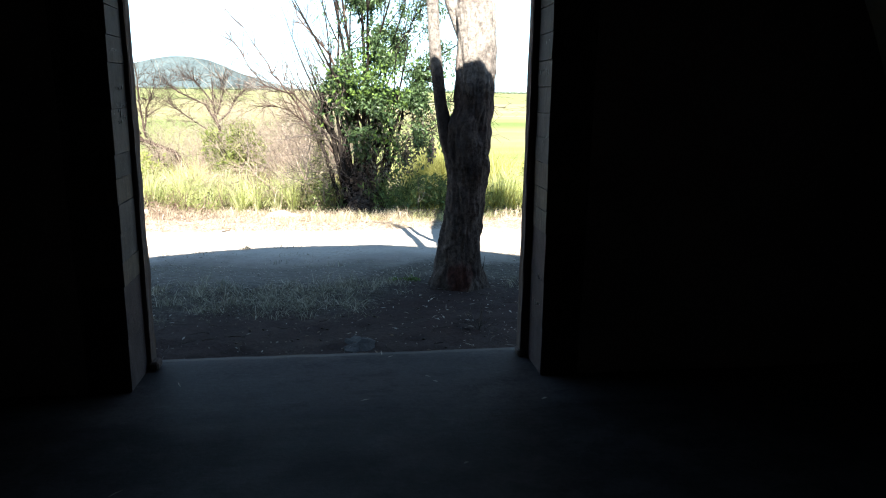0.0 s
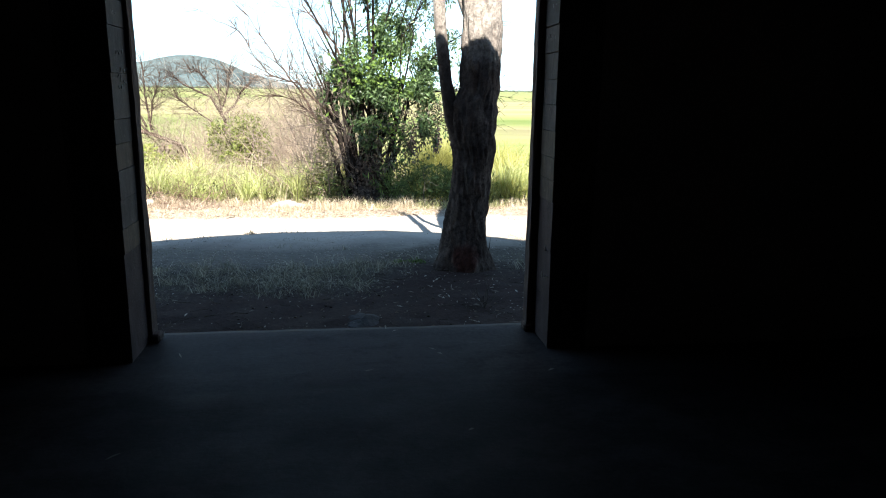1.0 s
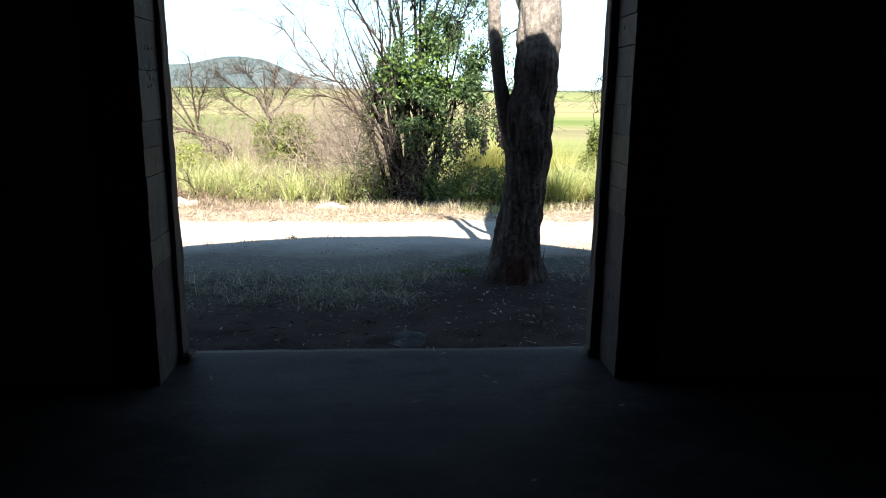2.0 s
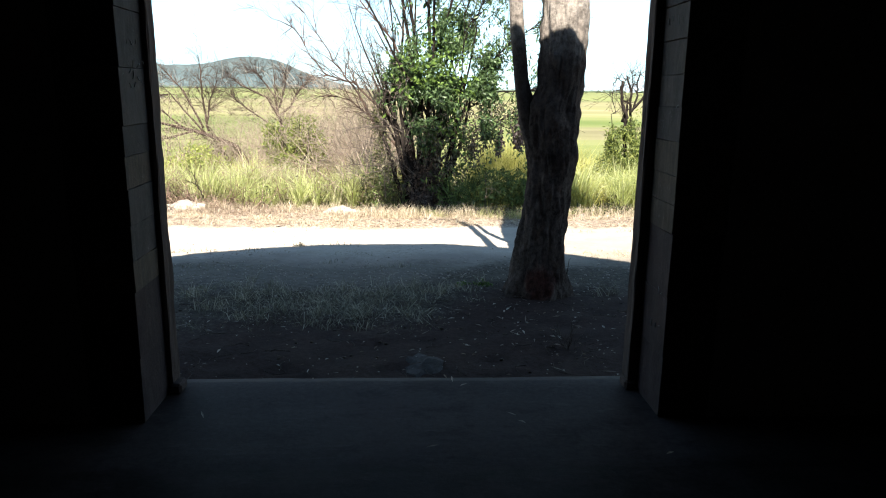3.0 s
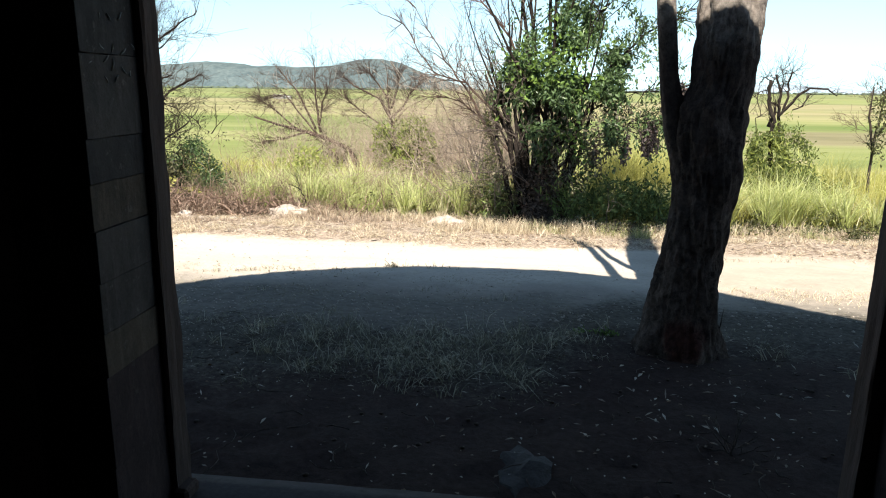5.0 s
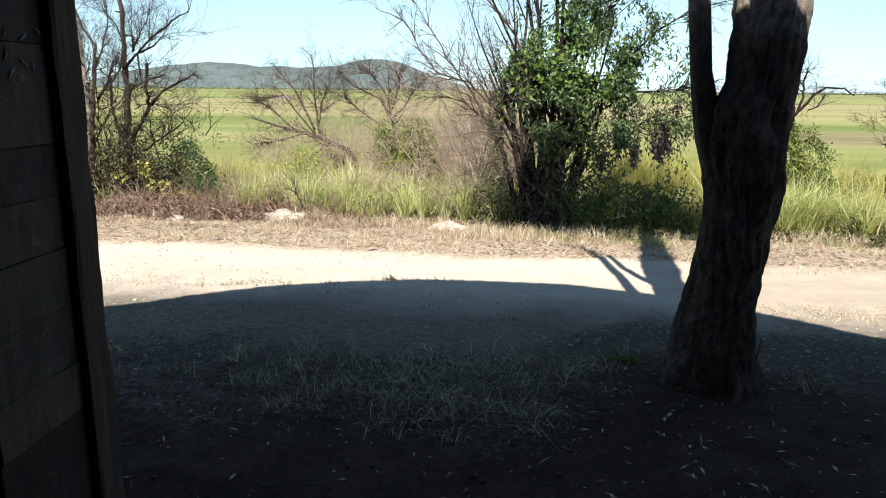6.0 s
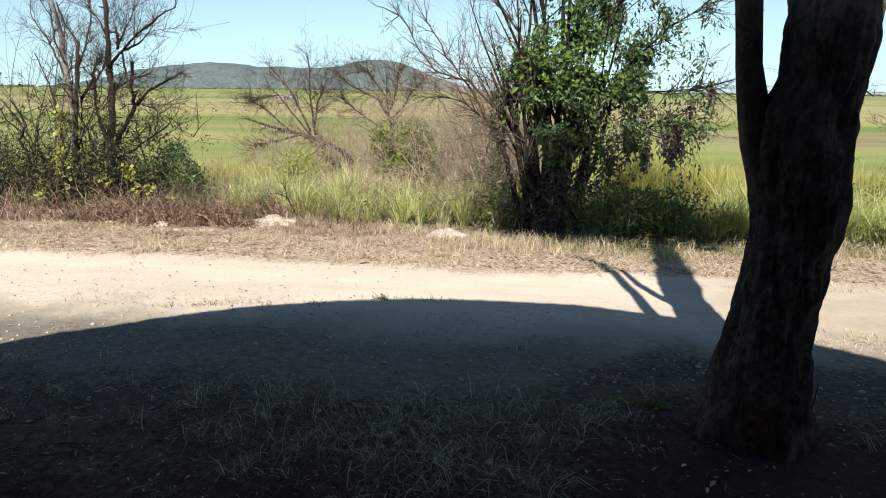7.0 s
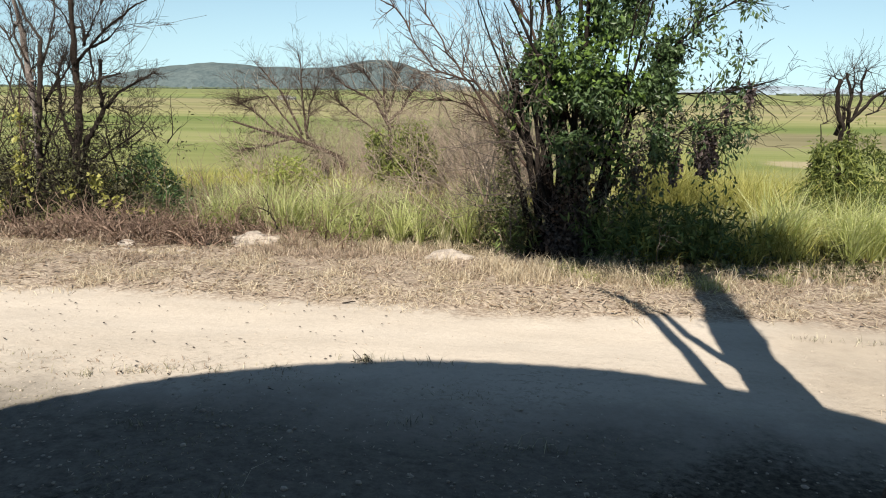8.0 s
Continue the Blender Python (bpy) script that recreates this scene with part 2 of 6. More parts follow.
def wall_block_material(name, low, high, flaking):
    """An old painted block: each takes its own tone between two, with stains, grime and flaking paint."""
    m, n, l, b = shade(name, 0.8, 0.3)
    own = n.new("ShaderNodeObjectInfo").outputs["Random"]
    place = n.new("ShaderNodeNewGeometry").outputs["Position"]
    stain = noise_of(n, l, 9, 7, 0.65, (1, 1, 0.6), place)
    streak = noise_of(n, l, 16, 6, 0.65, (1, 2.2, 0.35), place)
    grain = noise_of(n, l, 70, 8, 0.7, coords=place)
    c = ramp(n, l, own, (0.0, low), (1.0, high))
    c = mix(n, l, ramp(n, l, stain, (0.42, (0.6, 0.6, 0.6)), (0.56, (0, 0, 0))), c, tuple(v * 0.42 for v in low))
    c = mix(n, l, ramp(n, l, streak, (0.52, (0, 0, 0)), (0.64, (0.5, 0.5, 0.5))), c, tuple(min(1, v * 1.5) for v in high))
    flake = noise_of(n, l, 21, 7, 0.75, coords=place)
    c = mix(n, l, ramp(n, l, flake, (0.60, (0, 0, 0)), (0.65, (flaking, flaking, flaking))), c, (0.30, 0.27, 0.245))
    c = mix(n, l, 0.2, c, ramp(n, l, grain, (0.35, tuple(v * 0.3 for v in low)), (0.65, tuple(min(1, v * 1.6) for v in high))))
    l.new(c, b.inputs["Base Color"])
    bump(n, l, b, calc(n, l, "ADD", grain, stain), 0.4, 0.006)
    return m


def bark_material(name, dark, light, scale=9.0, deep=0.35, relief=0.03, burnt=None, sun_tone=None):
    m, n, l, b = shade(name, 0.95, 0.15)
    ridges = noise_of(n, l, scale, 8, 0.7, (1, 1, 0.7))
    cracks = noise_of(n, l, scale * 3.0, 8, 0.75, (1, 1, 0.8))
    patch = noise_of(n, l, 2.2, 4, 0.6)
    c = ramp(n, l, ridges, (0.36, dark), (0.66, light))
    c = mix(n, l, 0.5, c, ramp(n, l, cracks, (0.38, tuple(v * deep for v in dark)), (0.66, tuple(min(1, v * 1.25) for v in light))))
    c = mix(n, l, ramp(n, l, patch, (0.42, (0, 0, 0)), (0.62, (0.6, 0.6, 0.6))), c, tuple(v * 1.3 for v in dark))
    # Lighter bark above the shed's shadow line: sunlight painted into the colour.
    if sun_tone:
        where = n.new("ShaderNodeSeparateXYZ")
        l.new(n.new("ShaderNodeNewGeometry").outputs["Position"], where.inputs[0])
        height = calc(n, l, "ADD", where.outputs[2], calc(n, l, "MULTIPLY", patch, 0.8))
        c = mix(n, l, calc(n, l, "MULTIPLY", step(n, l, height, 2.1, 2.6), 0.75), c, ramp(n, l, cracks, (0.36, tuple(v * 0.35 for v in sun_tone)), (0.6, sun_tone)))
    if burnt:
        away = n.new("ShaderNodeVectorMath")
        away.operation = "DISTANCE"
        l.new(n.new("ShaderNodeNewGeometry").outputs["Position"], away.inputs[0])
        away.inputs[1].default_value = burnt
        reach = calc(n, l, "ADD", away.outputs["Value"], calc(n, l, "MULTIPLY", ridges, 0.16))
        c = mix(n, l, step(n, l, reach, 0.27, 0.19), c, ramp(n, l, cracks, (0.35, (0.024, 0.011, 0.009)), (0.65, (0.12, 0.052, 0.040))))
    l.new(c, b.inputs["Base Color"])
    bump(n, l, b, calc(n, l, "ADD", ridges, calc(n, l, "MULTIPLY", cracks, 0.7)), 1.0, relief)
    return m


EARTH = ground_material()
GREYBLOCK = wall_block_material("grey_painted_block", (0.058, 0.048, 0.046), (0.080, 0.067, 0.063), 0.35)
DARKBLOCK = wall_block_material("dark_painted_block", (0.042, 0.036, 0.036), (0.057, 0.048, 0.048), 0.3)
TANBLOCK = wall_block_material("tan_bare_block", (0.075, 0.056, 0.044), (0.105, 0.078, 0.058), 0.25)
DADOBLOCK = wall_block_material("red_brown_dado_block", (0.045, 0.028, 0.029), (0.058, 0.037, 0.037), 0.12)
RENDERED = plain_material("dark_render", (0.13, 0.095, 0.095), (0.22, 0.18, 0.17), 2.5, 0.9, 0.3, 0.01)
MORTAR = plain_material("mortar", (0.05, 0.042, 0.04), (0.11, 0.095, 0.088), 9, 0.95, 0.4, 0.006)
IRON = plain_material("corrugated_iron", (0.22, 0.21, 0.20), (0.34, 0.32, 0.30), 3, 0.6, 0.2, 0.003)
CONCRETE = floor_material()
LINTEL = plain_material("old_concrete", (0.040, 0.032, 0.031), (0.19, 0.155, 0.150), 1.7, 0.85, 0.35, 0.008, fine=30)
TIMBER = plain_material("weathered_timber", (0.05, 0.033, 0.03), (0.12, 0.083, 0.07), 8, 0.9, 0.5, 0.006, (6, 6, 0.5))
BARK = bark_material("rough_bark", (0.022, 0.0155, 0.0135), (0.19, 0.145, 0.122), 9.0, 0.35, 0.04, sun_tone=(0.58, 0.52, 0.46))
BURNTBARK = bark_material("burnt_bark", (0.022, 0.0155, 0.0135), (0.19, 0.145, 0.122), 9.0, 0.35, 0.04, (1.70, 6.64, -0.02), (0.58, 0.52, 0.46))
DEADWOOD = bark_material("grey_dead_wood", (0.055, 0.042, 0.036), (0.24, 0.20, 0.175), 14)
PALEWOOD = bark_material("bleached_dead_wood", (0.09, 0.075, 0.067), (0.42, 0.365, 0.335), 14)
TWIG = bark_material("brown_twig", (0.05, 0.032, 0.026), (0.20, 0.135, 0.108), 20)
DARKTWIG = bark_material("dull_brown_twig", (0.04, 0.027, 0.022), (0.15, 0.105, 0.085), 20)
BRUSH = bark_material("pinkish_brush", (0.22, 0.168, 0.13), (0.58, 0.475, 0.38), 6)
BRACKEN = bark_material("reddish_dead_stalks", (0.07, 0.043, 0.033), (0.52, 0.375, 0.29), 6)
DARKSTEM = bark_material("dark_stem", (0.03, 0.023, 0.019), (0.105, 0.083, 0.068), 16)
# Cut below dark_stem to paint in the shade at the bush's foot.
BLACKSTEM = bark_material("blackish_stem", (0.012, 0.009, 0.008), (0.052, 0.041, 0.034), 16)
PALEROCK = plain_material("pale_rock", (0.22, 0.18, 0.15), (0.53, 0.465, 0.40), 6, 0.9, 0.7, 0.03, fine=24)
GREYROCK = plain_material("grey_rock", (0.04, 0.037, 0.036), (0.085, 0.08, 0.078), 8, 0.9, 0.6, 0.02)
SOILCLOD = plain_material("soil_clod", (0.05, 0.038, 0.031), (0.13, 0.10, 0.08), 20, 0.95, 0.4, 0.005)
PEBBLE = plain_material("pebble", (0.28, 0.24, 0.20), (0.52, 0.455, 0.385), 3, 0.9, 0.3, 0.003)
LEAF = leafy("green_leaves", (0.016, 0.031, 0.014), (0.047, 0.088, 0.034), (0.165, 0.25, 0.10), through_light=0.3, rough=0.36)
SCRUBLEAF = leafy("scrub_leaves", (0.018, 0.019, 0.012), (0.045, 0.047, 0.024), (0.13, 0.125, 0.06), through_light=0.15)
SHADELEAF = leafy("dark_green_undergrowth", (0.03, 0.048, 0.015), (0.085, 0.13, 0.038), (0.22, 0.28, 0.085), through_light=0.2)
FRESHLEAF = leafy("fresh_leaves", (0.06, 0.11, 0.02), (0.11, 0.19, 0.035), (0.2, 0.3, 0.07))
OLIVE = leafy("olive_leaves", (0.03, 0.034, 0.016), (0.075, 0.082, 0.033), (0.16, 0.165, 0.06), through_light=0.25)
SIDELEAF = leafy("dull_vine_leaves", (0.035, 0.055, 0.015), (0.095, 0.135, 0.034), (0.25, 0.285, 0.08))
DRABLEAF = leafy("withered_leaves", (0.03, 0.026, 0.02), (0.09, 0.08, 0.055), (0.22, 0.20, 0.13), through_light=0.2)
SHRUBLEAF = leafy("sunlit_shrub_leaves", (0.13, 0.165, 0.03), (0.28, 0.33, 0.07), (0.50, 0.52, 0.18), through_light=0.4)
MIDLEAF = leafy("green_shrub_leaves", (0.08, 0.11, 0.025), (0.19, 0.235, 0.055), (0.38, 0.40, 0.13), through_light=0.35)
YELLOWLEAF = leafy("yellow_vine_leaves", (0.22, 0.23, 0.05), (0.34, 0.34, 0.09), (0.50, 0.48, 0.17))
BROWNLEAF = leafy("dead_brown_leaves", (0.010, 0.008, 0.007), (0.025, 0.019, 0.016), (0.075, 0.054, 0.042), through_light=0.05)
DEADLEAF = leafy("crisp_dead_leaves", (0.03, 0.022, 0.019), (0.075, 0.053, 0.044), (0.19, 0.14, 0.11), through_light=0.1)
DRYLEAF = leafy("dry_leaves", (0.035, 0.028, 0.030), (0.075, 0.058, 0.058), (0.17, 0.13, 0.115), through_light=0.15)
RUSTBLADE = leafy("rusty_dead_grass", (0.13, 0.088, 0.060), (0.35, 0.265, 0.195), (0.60, 0.49, 0.38), through_light=0.15)
BROWNMAT = leafy("brown_leaf_mat", (0.09, 0.058, 0.038), (0.21, 0.14, 0.09), (0.40, 0.29, 0.19), through_light=0.1)
STRAWBLADE = leafy("dry_straw", (0.27, 0.20, 0.132), (0.58, 0.48, 0.34), (0.79, 0.70, 0.53), through_light=0.3)
PALEBLADE = leafy("pale_seeding_grass", (0.26, 0.245, 0.125), (0.50, 0.475, 0.275), (0.73, 0.70, 0.49), through_light=0.4)
GREENBLADE = leafy("green_grass", (0.14, 0.17, 0.05), (0.34, 0.37, 0.135), (0.64, 0.62, 0.34), through_light=0.45)
YELLOWBLADE = leafy("yellow_green_grass", (0.17, 0.178, 0.035), (0.40, 0.395, 0.09), (0.66, 0.61, 0.24), through_light=0.45)
LIMEBLADE = leafy("lime_grass", (0.28, 0.34, 0.09), (0.50, 0.55, 0.20), (0.74, 0.74, 0.42), through_light=0.45)
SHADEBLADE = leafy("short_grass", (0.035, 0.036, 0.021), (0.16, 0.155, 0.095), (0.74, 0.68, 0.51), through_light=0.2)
CREEPBLADE = leafy("trodden_grass", (0.07, 0.068, 0.04), (0.19, 0.18, 0.105), (0.36, 0.33, 0.21), through_light=0.2)
LITTER = leafy("fallen_leaves", (0.16, 0.11, 0.08), (0.36, 0.29, 0.22), (0.68, 0.62, 0.52), through_light=0.1)
CHALK = plain_material("chalk", (0.18, 0.18, 0.172), (0.40, 0.40, 0.385), 30, 0.95, 0.1, 0.001)
# Blue-grey base colours paint the haze of distance onto both hills.
SCRUBHILL = plain_material("hazy_wooded_hillside", (0.055, 0.082, 0.092), (0.125, 0.155, 0.155), 0.012, 1.0, 0.0, 1.0, fine=0.05, spec=0.0)
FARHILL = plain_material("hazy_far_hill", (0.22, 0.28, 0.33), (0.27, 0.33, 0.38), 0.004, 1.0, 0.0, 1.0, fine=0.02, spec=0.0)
FARTREES = plain_material("far_trees", (0.07, 0.095, 0.075), (0.13, 0.16, 0.11), 0.05, 1.0, 0.0, 1.0, fine=0.3, spec=0.0)
WHITEPAINT = plain_material("white_sheeting", (0.27, 0.27, 0.26), (0.38, 0.38, 0.36), 0.4, 0.6, 0.05, 0.01)


# ---- building blocks ----
def mesh_of(name, verts, faces, material, smooth=False):
    me = bpy.data.meshes.new(name)
    me.from_pydata([tuple(v) for v in verts] if not isinstance(verts, np.ndarray) else verts.tolist(), [], faces)
    me.materials.append(material)
    if smooth:
        me.polygons.foreach_set("use_smooth", [True] * len(me.polygons))
    me.update()
    return me


def thing(name, at, label, category, group="", kind=""):
    ob = new(name)
    ob.location = at
    ob.empty_display_size = 0.1
    return tagged(ob, label, category, group, kind)


def part(name, data, parent, label=""):
    """Links a mesh, given in world places, as one part of a thing."""
    ob = new(name, data)
    if parent is not None:
        ob.parent = parent
        if parent.data is None:
            ob.matrix_parent_inverse = Matrix.Translation(-parent.location)
    return tagged(ob, label) if label else ob


def box_mesh(name, lo, hi, material, bevel=0.0):
    bm = bmesh.new()
    bmesh.ops.create_cube(bm, size=1)
    for v in bm.verts:
        v.co = Vector([(a + b) / 2 + c * (b - a) for a, b, c in zip(lo, hi, v.co)])
    if bevel:
        bmesh.ops.bevel(bm, geom=bm.edges[:], offset=bevel, segments=1, affect="EDGES")
    me = bpy.data.meshes.new(name)
    bm.to_mesh(me)
    bm.free()
    me.materials.append(material)
    return me


def ground_z(x, y):
    """The ground: a gentle fall to the road, a verge, and a bank down to the plain."""
    x, y = np.asarray(x, float), np.asarray(y, float)
    z = -0.10 - 0.042 * (np.clip(y, 4.0, 13.0) - 5)
    s = np.clip((y - 13.0) / 34.0, 0, 1)
    z = z - 3.1 * s * s * (3 - 2 * s)
    z = z - 0.0006 * np.clip(y - 47, 0, None)
    # worn wheel paths, a low rim of soil along the verge, small unevenness
    z = z - 0.02 * np.exp(-((y - 8.2) / 0.35) ** 2) - 0.02 * np.exp(-((y - 9.9) / 0.35) ** 2) + 0.03 * np.exp(-((y - 11.2) / 0.5) ** 2)
    z = z + 0.012 * np.sin(2.1 * x + 1.3 * y) * np.sin(1.7 * y - 0.6 * x) + 0.006 * np.sin(7.3 * x - 2.0 * y) * np.sin(6.1 * y + x)
    return z


class Shape:
    """Gathers verts and faces of one mesh."""

    def __init__(self):
        self.v, self.f = [], []

    def tube(self, pts, radii, sides=6, rough=0.0, seed=0.0, cap=True):
        base = len(self.v)
        side = Vector((1, 0, 0))
        for i, (p, r) in enumerate(zip(pts, radii)):
            p = Vector(p)
            d = (Vector(pts[min(i + 1, len(pts) - 1)]) - Vector(pts[max(i - 1, 0)])).normalized()
            side = (side - d * side.dot(d))
            side = side.normalized() if side.length > 1e-4 else d.orthogonal().normalized()
            other = d.cross(side)
            for k in range(sides):
                a = 2 * math.pi * k / sides
                w = side * math.cos(a) + other * math.sin(a)
                rr = r
                if rough:
                    rr = r * (1 + rough * noise.noise(Vector((w.x * 2.1, w.y * 2.1, p.z * 1.6 + seed))) + 0.5 * rough * noise.noise(Vector((w.x * 6, w.y * 6, p.z * 3 + seed))))
                self.v.append(p + w * rr)
        for i in range(len(pts) - 1):
            for k in range(sides):
                a, b = base + i * sides + k, base + i * sides + (k + 1) % sides
                self.f.append((a, b, b + sides, a + sides))
        if cap:
            self.f.append(tuple(base + (len(pts) - 1) * sides + k for k in range(sides)))
            self.f.append(tuple(base + k for k in reversed(range(sides))))

    def branch(self, rng, p, d, length, r, depth, kids=3, wiggle=0.25, lift=0.1, spread=0.8, sides=5, tips=None, shrink=0.62):
        """A bending limb with side limbs, thinner and thinner."""
        n = 5
        pts, radii = [Vector(p)], [r]
        d = Vector(d).normalized()
        for i in range(n):
            d = (d + Vector([rng.gauss(0, wiggle) for _ in range(3)]) + Vector((0, 0, lift))).normalized()
            pts.append(pts[-1] + d * (length / n))
            radii.append(max(0.0022, r * (1 - 0.75 * (i + 1) / n)))
        self.tube(pts, radii, max(3, sides), cap=False)
        if tips is not None and depth <= 1:
            tips.append(tuple(pts[-1]))
            tips.append(tuple(pts[3]))
        if depth <= 0:
            return
        for _ in range(kids):
            i = rng.randint(1, n)
            w = Vector([rng.gauss(0, 1) for _ in range(3)])
            dd = (Vector(pts[i]) - Vector(pts[i - 1])).normalized()
            w = (w - dd * w.dot(dd)).normalized()
            self.branch(rng, pts[i], dd + w * spread * rng.uniform(0.6, 1.3), length * shrink * rng.uniform(0.6, 1.15), radii[i] * 0.7, depth - 1, kids, wiggle, lift, spread, sides - 1, tips, shrink)

    def mesh(self, name, material, smooth=True):
        return mesh_of(name, self.v, self.f, material, smooth)


def unit(a):
    return a / np.maximum(1e-6, np.linalg.norm(a, axis=-1, keepdims=True))


def leaves_mesh(name, rng, centres, length, width, material, droop=0.3):
    """A leaf at each centre: two triangles folded along the midrib, turned at random."""
    c = np.asarray(centres, float)
    n = len(c)
    d = rng.normal(size=(n, 3)) + np.array([0, 0, -droop])
    d = unit(d)
    s = unit(np.cross(d, rng.normal(size=(n, 3))))
    u = np.cross(s, d)
    L = (length * rng.uniform(0.6, 1.3, n))[:, None]
    W = (width * rng.uniform(0.7, 1.2, n))[:, None]
    v = np.stack([c, c + d * L * 0.45 + s * W * 0.5 + u * W * 0.18, c + d * L, c + d * L * 0.45 - s * W * 0.5 + u * W * 0.18], 1).reshape(-1, 3)
    i = np.arange(n) * 4
    f = np.stack([np.stack([i, i + 1, i + 2], 1), np.stack([i, i + 2, i + 3], 1)], 1).reshape(-1, 3)
    return mesh_of(name, v, f.tolist(), material)


def clumps(rng, balls, count):
    """Places gathered towards the outside of uneven balls (x, y, z, rx, ry, rz)."""
    b = np.asarray(balls, float)
    vol = b[:, 3] * b[:, 4] * b[:, 5]
    k = rng.choice(len(b), count, p=vol / vol.sum())
    d = unit(rng.normal(size=(count, 3))) * (rng.uniform(0.08, 1.0, count) ** 0.55)[:, None]
    lump = 1 + 0.35 * np.sin(5 * d[:, :1] + 3 * k[:, None]) * np.sin(4 * d[:, 2:] + k[:, None])
    return b[k, :3] + d * b[k, 3:] * lump


def blades_mesh(name, rng, base, height, width, lean, material):
    """Grass: each blade a bent strip of two pieces and a tip."""
    p = np.asarray(base, float)
    n = len(p)
    a = rng.uniform(0, 2 * np.pi, n)
    out = np.stack([np.cos(a), np.sin(a), np.zeros(n)], 1)
    a2 = rng.uniform(0, 2 * np.pi, n)
    side = np.stack([np.cos(a2), np.sin(a2), np.zeros(n)], 1)
    swell = 0.5 + 0.5 * np.sin(1.9 * p[:, 0] + 2.0 * np.sin(1.3 * p[:, 1])) * np.sin(2.7 * p[:, 1] + 1.7 * np.sin(2.2 * p[:, 0]))
    lumps = np.array([noise.noise(Vector((a, b, 4.0))) for a, b in (p[:, :2] * 1.7).tolist()]) if height > 0.4 else np.zeros(n)
    h = (height * rng.uniform(0.4, 1.2, n) * (0.65 + 0.6 * swell) * (1 + 0.4 * lumps))[:, None]
    w = (width * rng.uniform(0.6, 1.3, n))[:, None]
    e = (lean * rng.uniform(0.1, 1.4, n))[:, None] * h
    up = np.array([0, 0, 1.0])
    mid = p + up * h * 0.55 + out * e * 0.3
    tip = p + up * h * np.clip(1.0 - 0.3 * (e / h) ** 2, 0.35, 1) + out * e
    v = np.stack([p - side * w * 0.5, p + side * w * 0.5, mid - side * w * 0.4, mid + side * w * 0.4, tip], 1).reshape(-1, 3)
    i = np.arange(n) * 5
    q = np.stack([i, i + 1, i + 3, i + 2], 1).tolist()
    t = np.stack([i + 2, i + 3, i + 4], 1).tolist()
    return mesh_of(name, v, q + t, material)


def scatter(rng, count, x0, x1, y0, y1, z=0.0):
    x, y = rng.uniform(x0, x1, count), rng.uniform(y0, y1, count)
    return np.stack([x, y, ground_z(x, y) + z], 1)


def tufts(rng, count, x0, x1, y0, y1, per, spread, patchy=0.0, grain=1.0):
    c = scatter(rng, count, x0, x1, y0, y1)
    if patchy:
        keep = np.array([noise.noise(Vector((p[0] * grain, p[1] * grain, 9))) + rng.normal() * 0.12 > patchy - 1.0 for p in c])
        c = c[keep]
    p = np.repeat(c, per, 0)
    p[:, :2] += rng.normal(size=(len(p), 2)) * spread
    p[:, 2] = ground_z(p[:, 0], p[:, 1]) - 0.01
    return p


# ---- ground, hills, distance ----
def graded(centre_lo, centre_hi, fine, far_lo, far_hi, grow=1.16):
    out = list(np.arange(centre_lo, centre_hi + 1e-6, fine))
    s, p = fine, centre_hi
    while p < far_hi:
        s *= grow
        p += s
        out.append(p)
    s, p = fine, centre_lo
    while p > far_lo:
        s *= grow
        p -= s
        out.insert(0, p)
    return np.array(out)


gx, gy = graded(-7, 6, 0.12, -4600, 4600), graded(4.4, 14.0, 0.10, -300, 4650)
GX, GY = np.meshgrid(gx, gy)
GZ = ground_z(GX, GY)
near = (np.abs(GX) < 12) & (GY > 4.4) & (GY < 16)
grain_rng = np.random.default_rng(4)
GZ = GZ + near * grain_rng.normal(size=GZ.shape) * np.where((GY > 7.2) & (GY < 10.4), 0.0022, 0.009)
inside = (GX > -4.2) & (GX < 4.6) & (GY > -6) & (GY < 4.62)
GZ = np.where(inside, -0.25, GZ)
nx = len(gx)
gf = [(j * nx + i, j * nx + i + 1, (j + 1) * nx + i + 1, (j + 1) * nx + i) for j in range(len(gy) - 1) for i in range(nx - 1)]
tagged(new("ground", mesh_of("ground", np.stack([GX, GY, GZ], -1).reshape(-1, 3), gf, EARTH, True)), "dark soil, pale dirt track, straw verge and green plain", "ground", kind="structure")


def ridge(name, x0, x1, y0, y1, height, material, label, seed, nxs=160, nys=26):
    xs, ys = np.linspace(x0, x1, nxs), np.linspace(y0, y1, nys)
    X, Y = np.meshgrid(xs, ys)
    across = np.sin(np.pi * (Y - y0) / (y1 - y0)) ** 0.8
    Z = np.array([[noise.fractal(Vector((x * 0.006, y * 0.006, seed)), 1.0, 2.0, 5) for x in xs] for y in ys])
    Z = height(X) * across * (1 + 0.06 * Z) + 2.0 * Z - 8
    f = [(j * nxs + i, j * nxs + i + 1, (j + 1) * nxs + i + 1, (j + 1) * nxs + i) for j in range(nys - 1) for i in range(nxs - 1)]
    tagged(new(name, mesh_of(name, np.stack([X, Y, Z], -1).reshape(-1, 3), f, material, True)), label, "hill", kind="structure")


def rise(x, a, b):
    s = np.clip((x - a) / (b - a), 0, 1)
    return s * s * (3 - 2 * s)


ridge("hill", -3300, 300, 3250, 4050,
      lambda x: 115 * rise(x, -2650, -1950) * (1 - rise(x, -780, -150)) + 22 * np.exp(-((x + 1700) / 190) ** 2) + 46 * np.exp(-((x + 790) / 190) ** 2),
      SCRUBHILL, "long wooded hill beyond the plain, tinted blue-green by painted haze", 1.0)
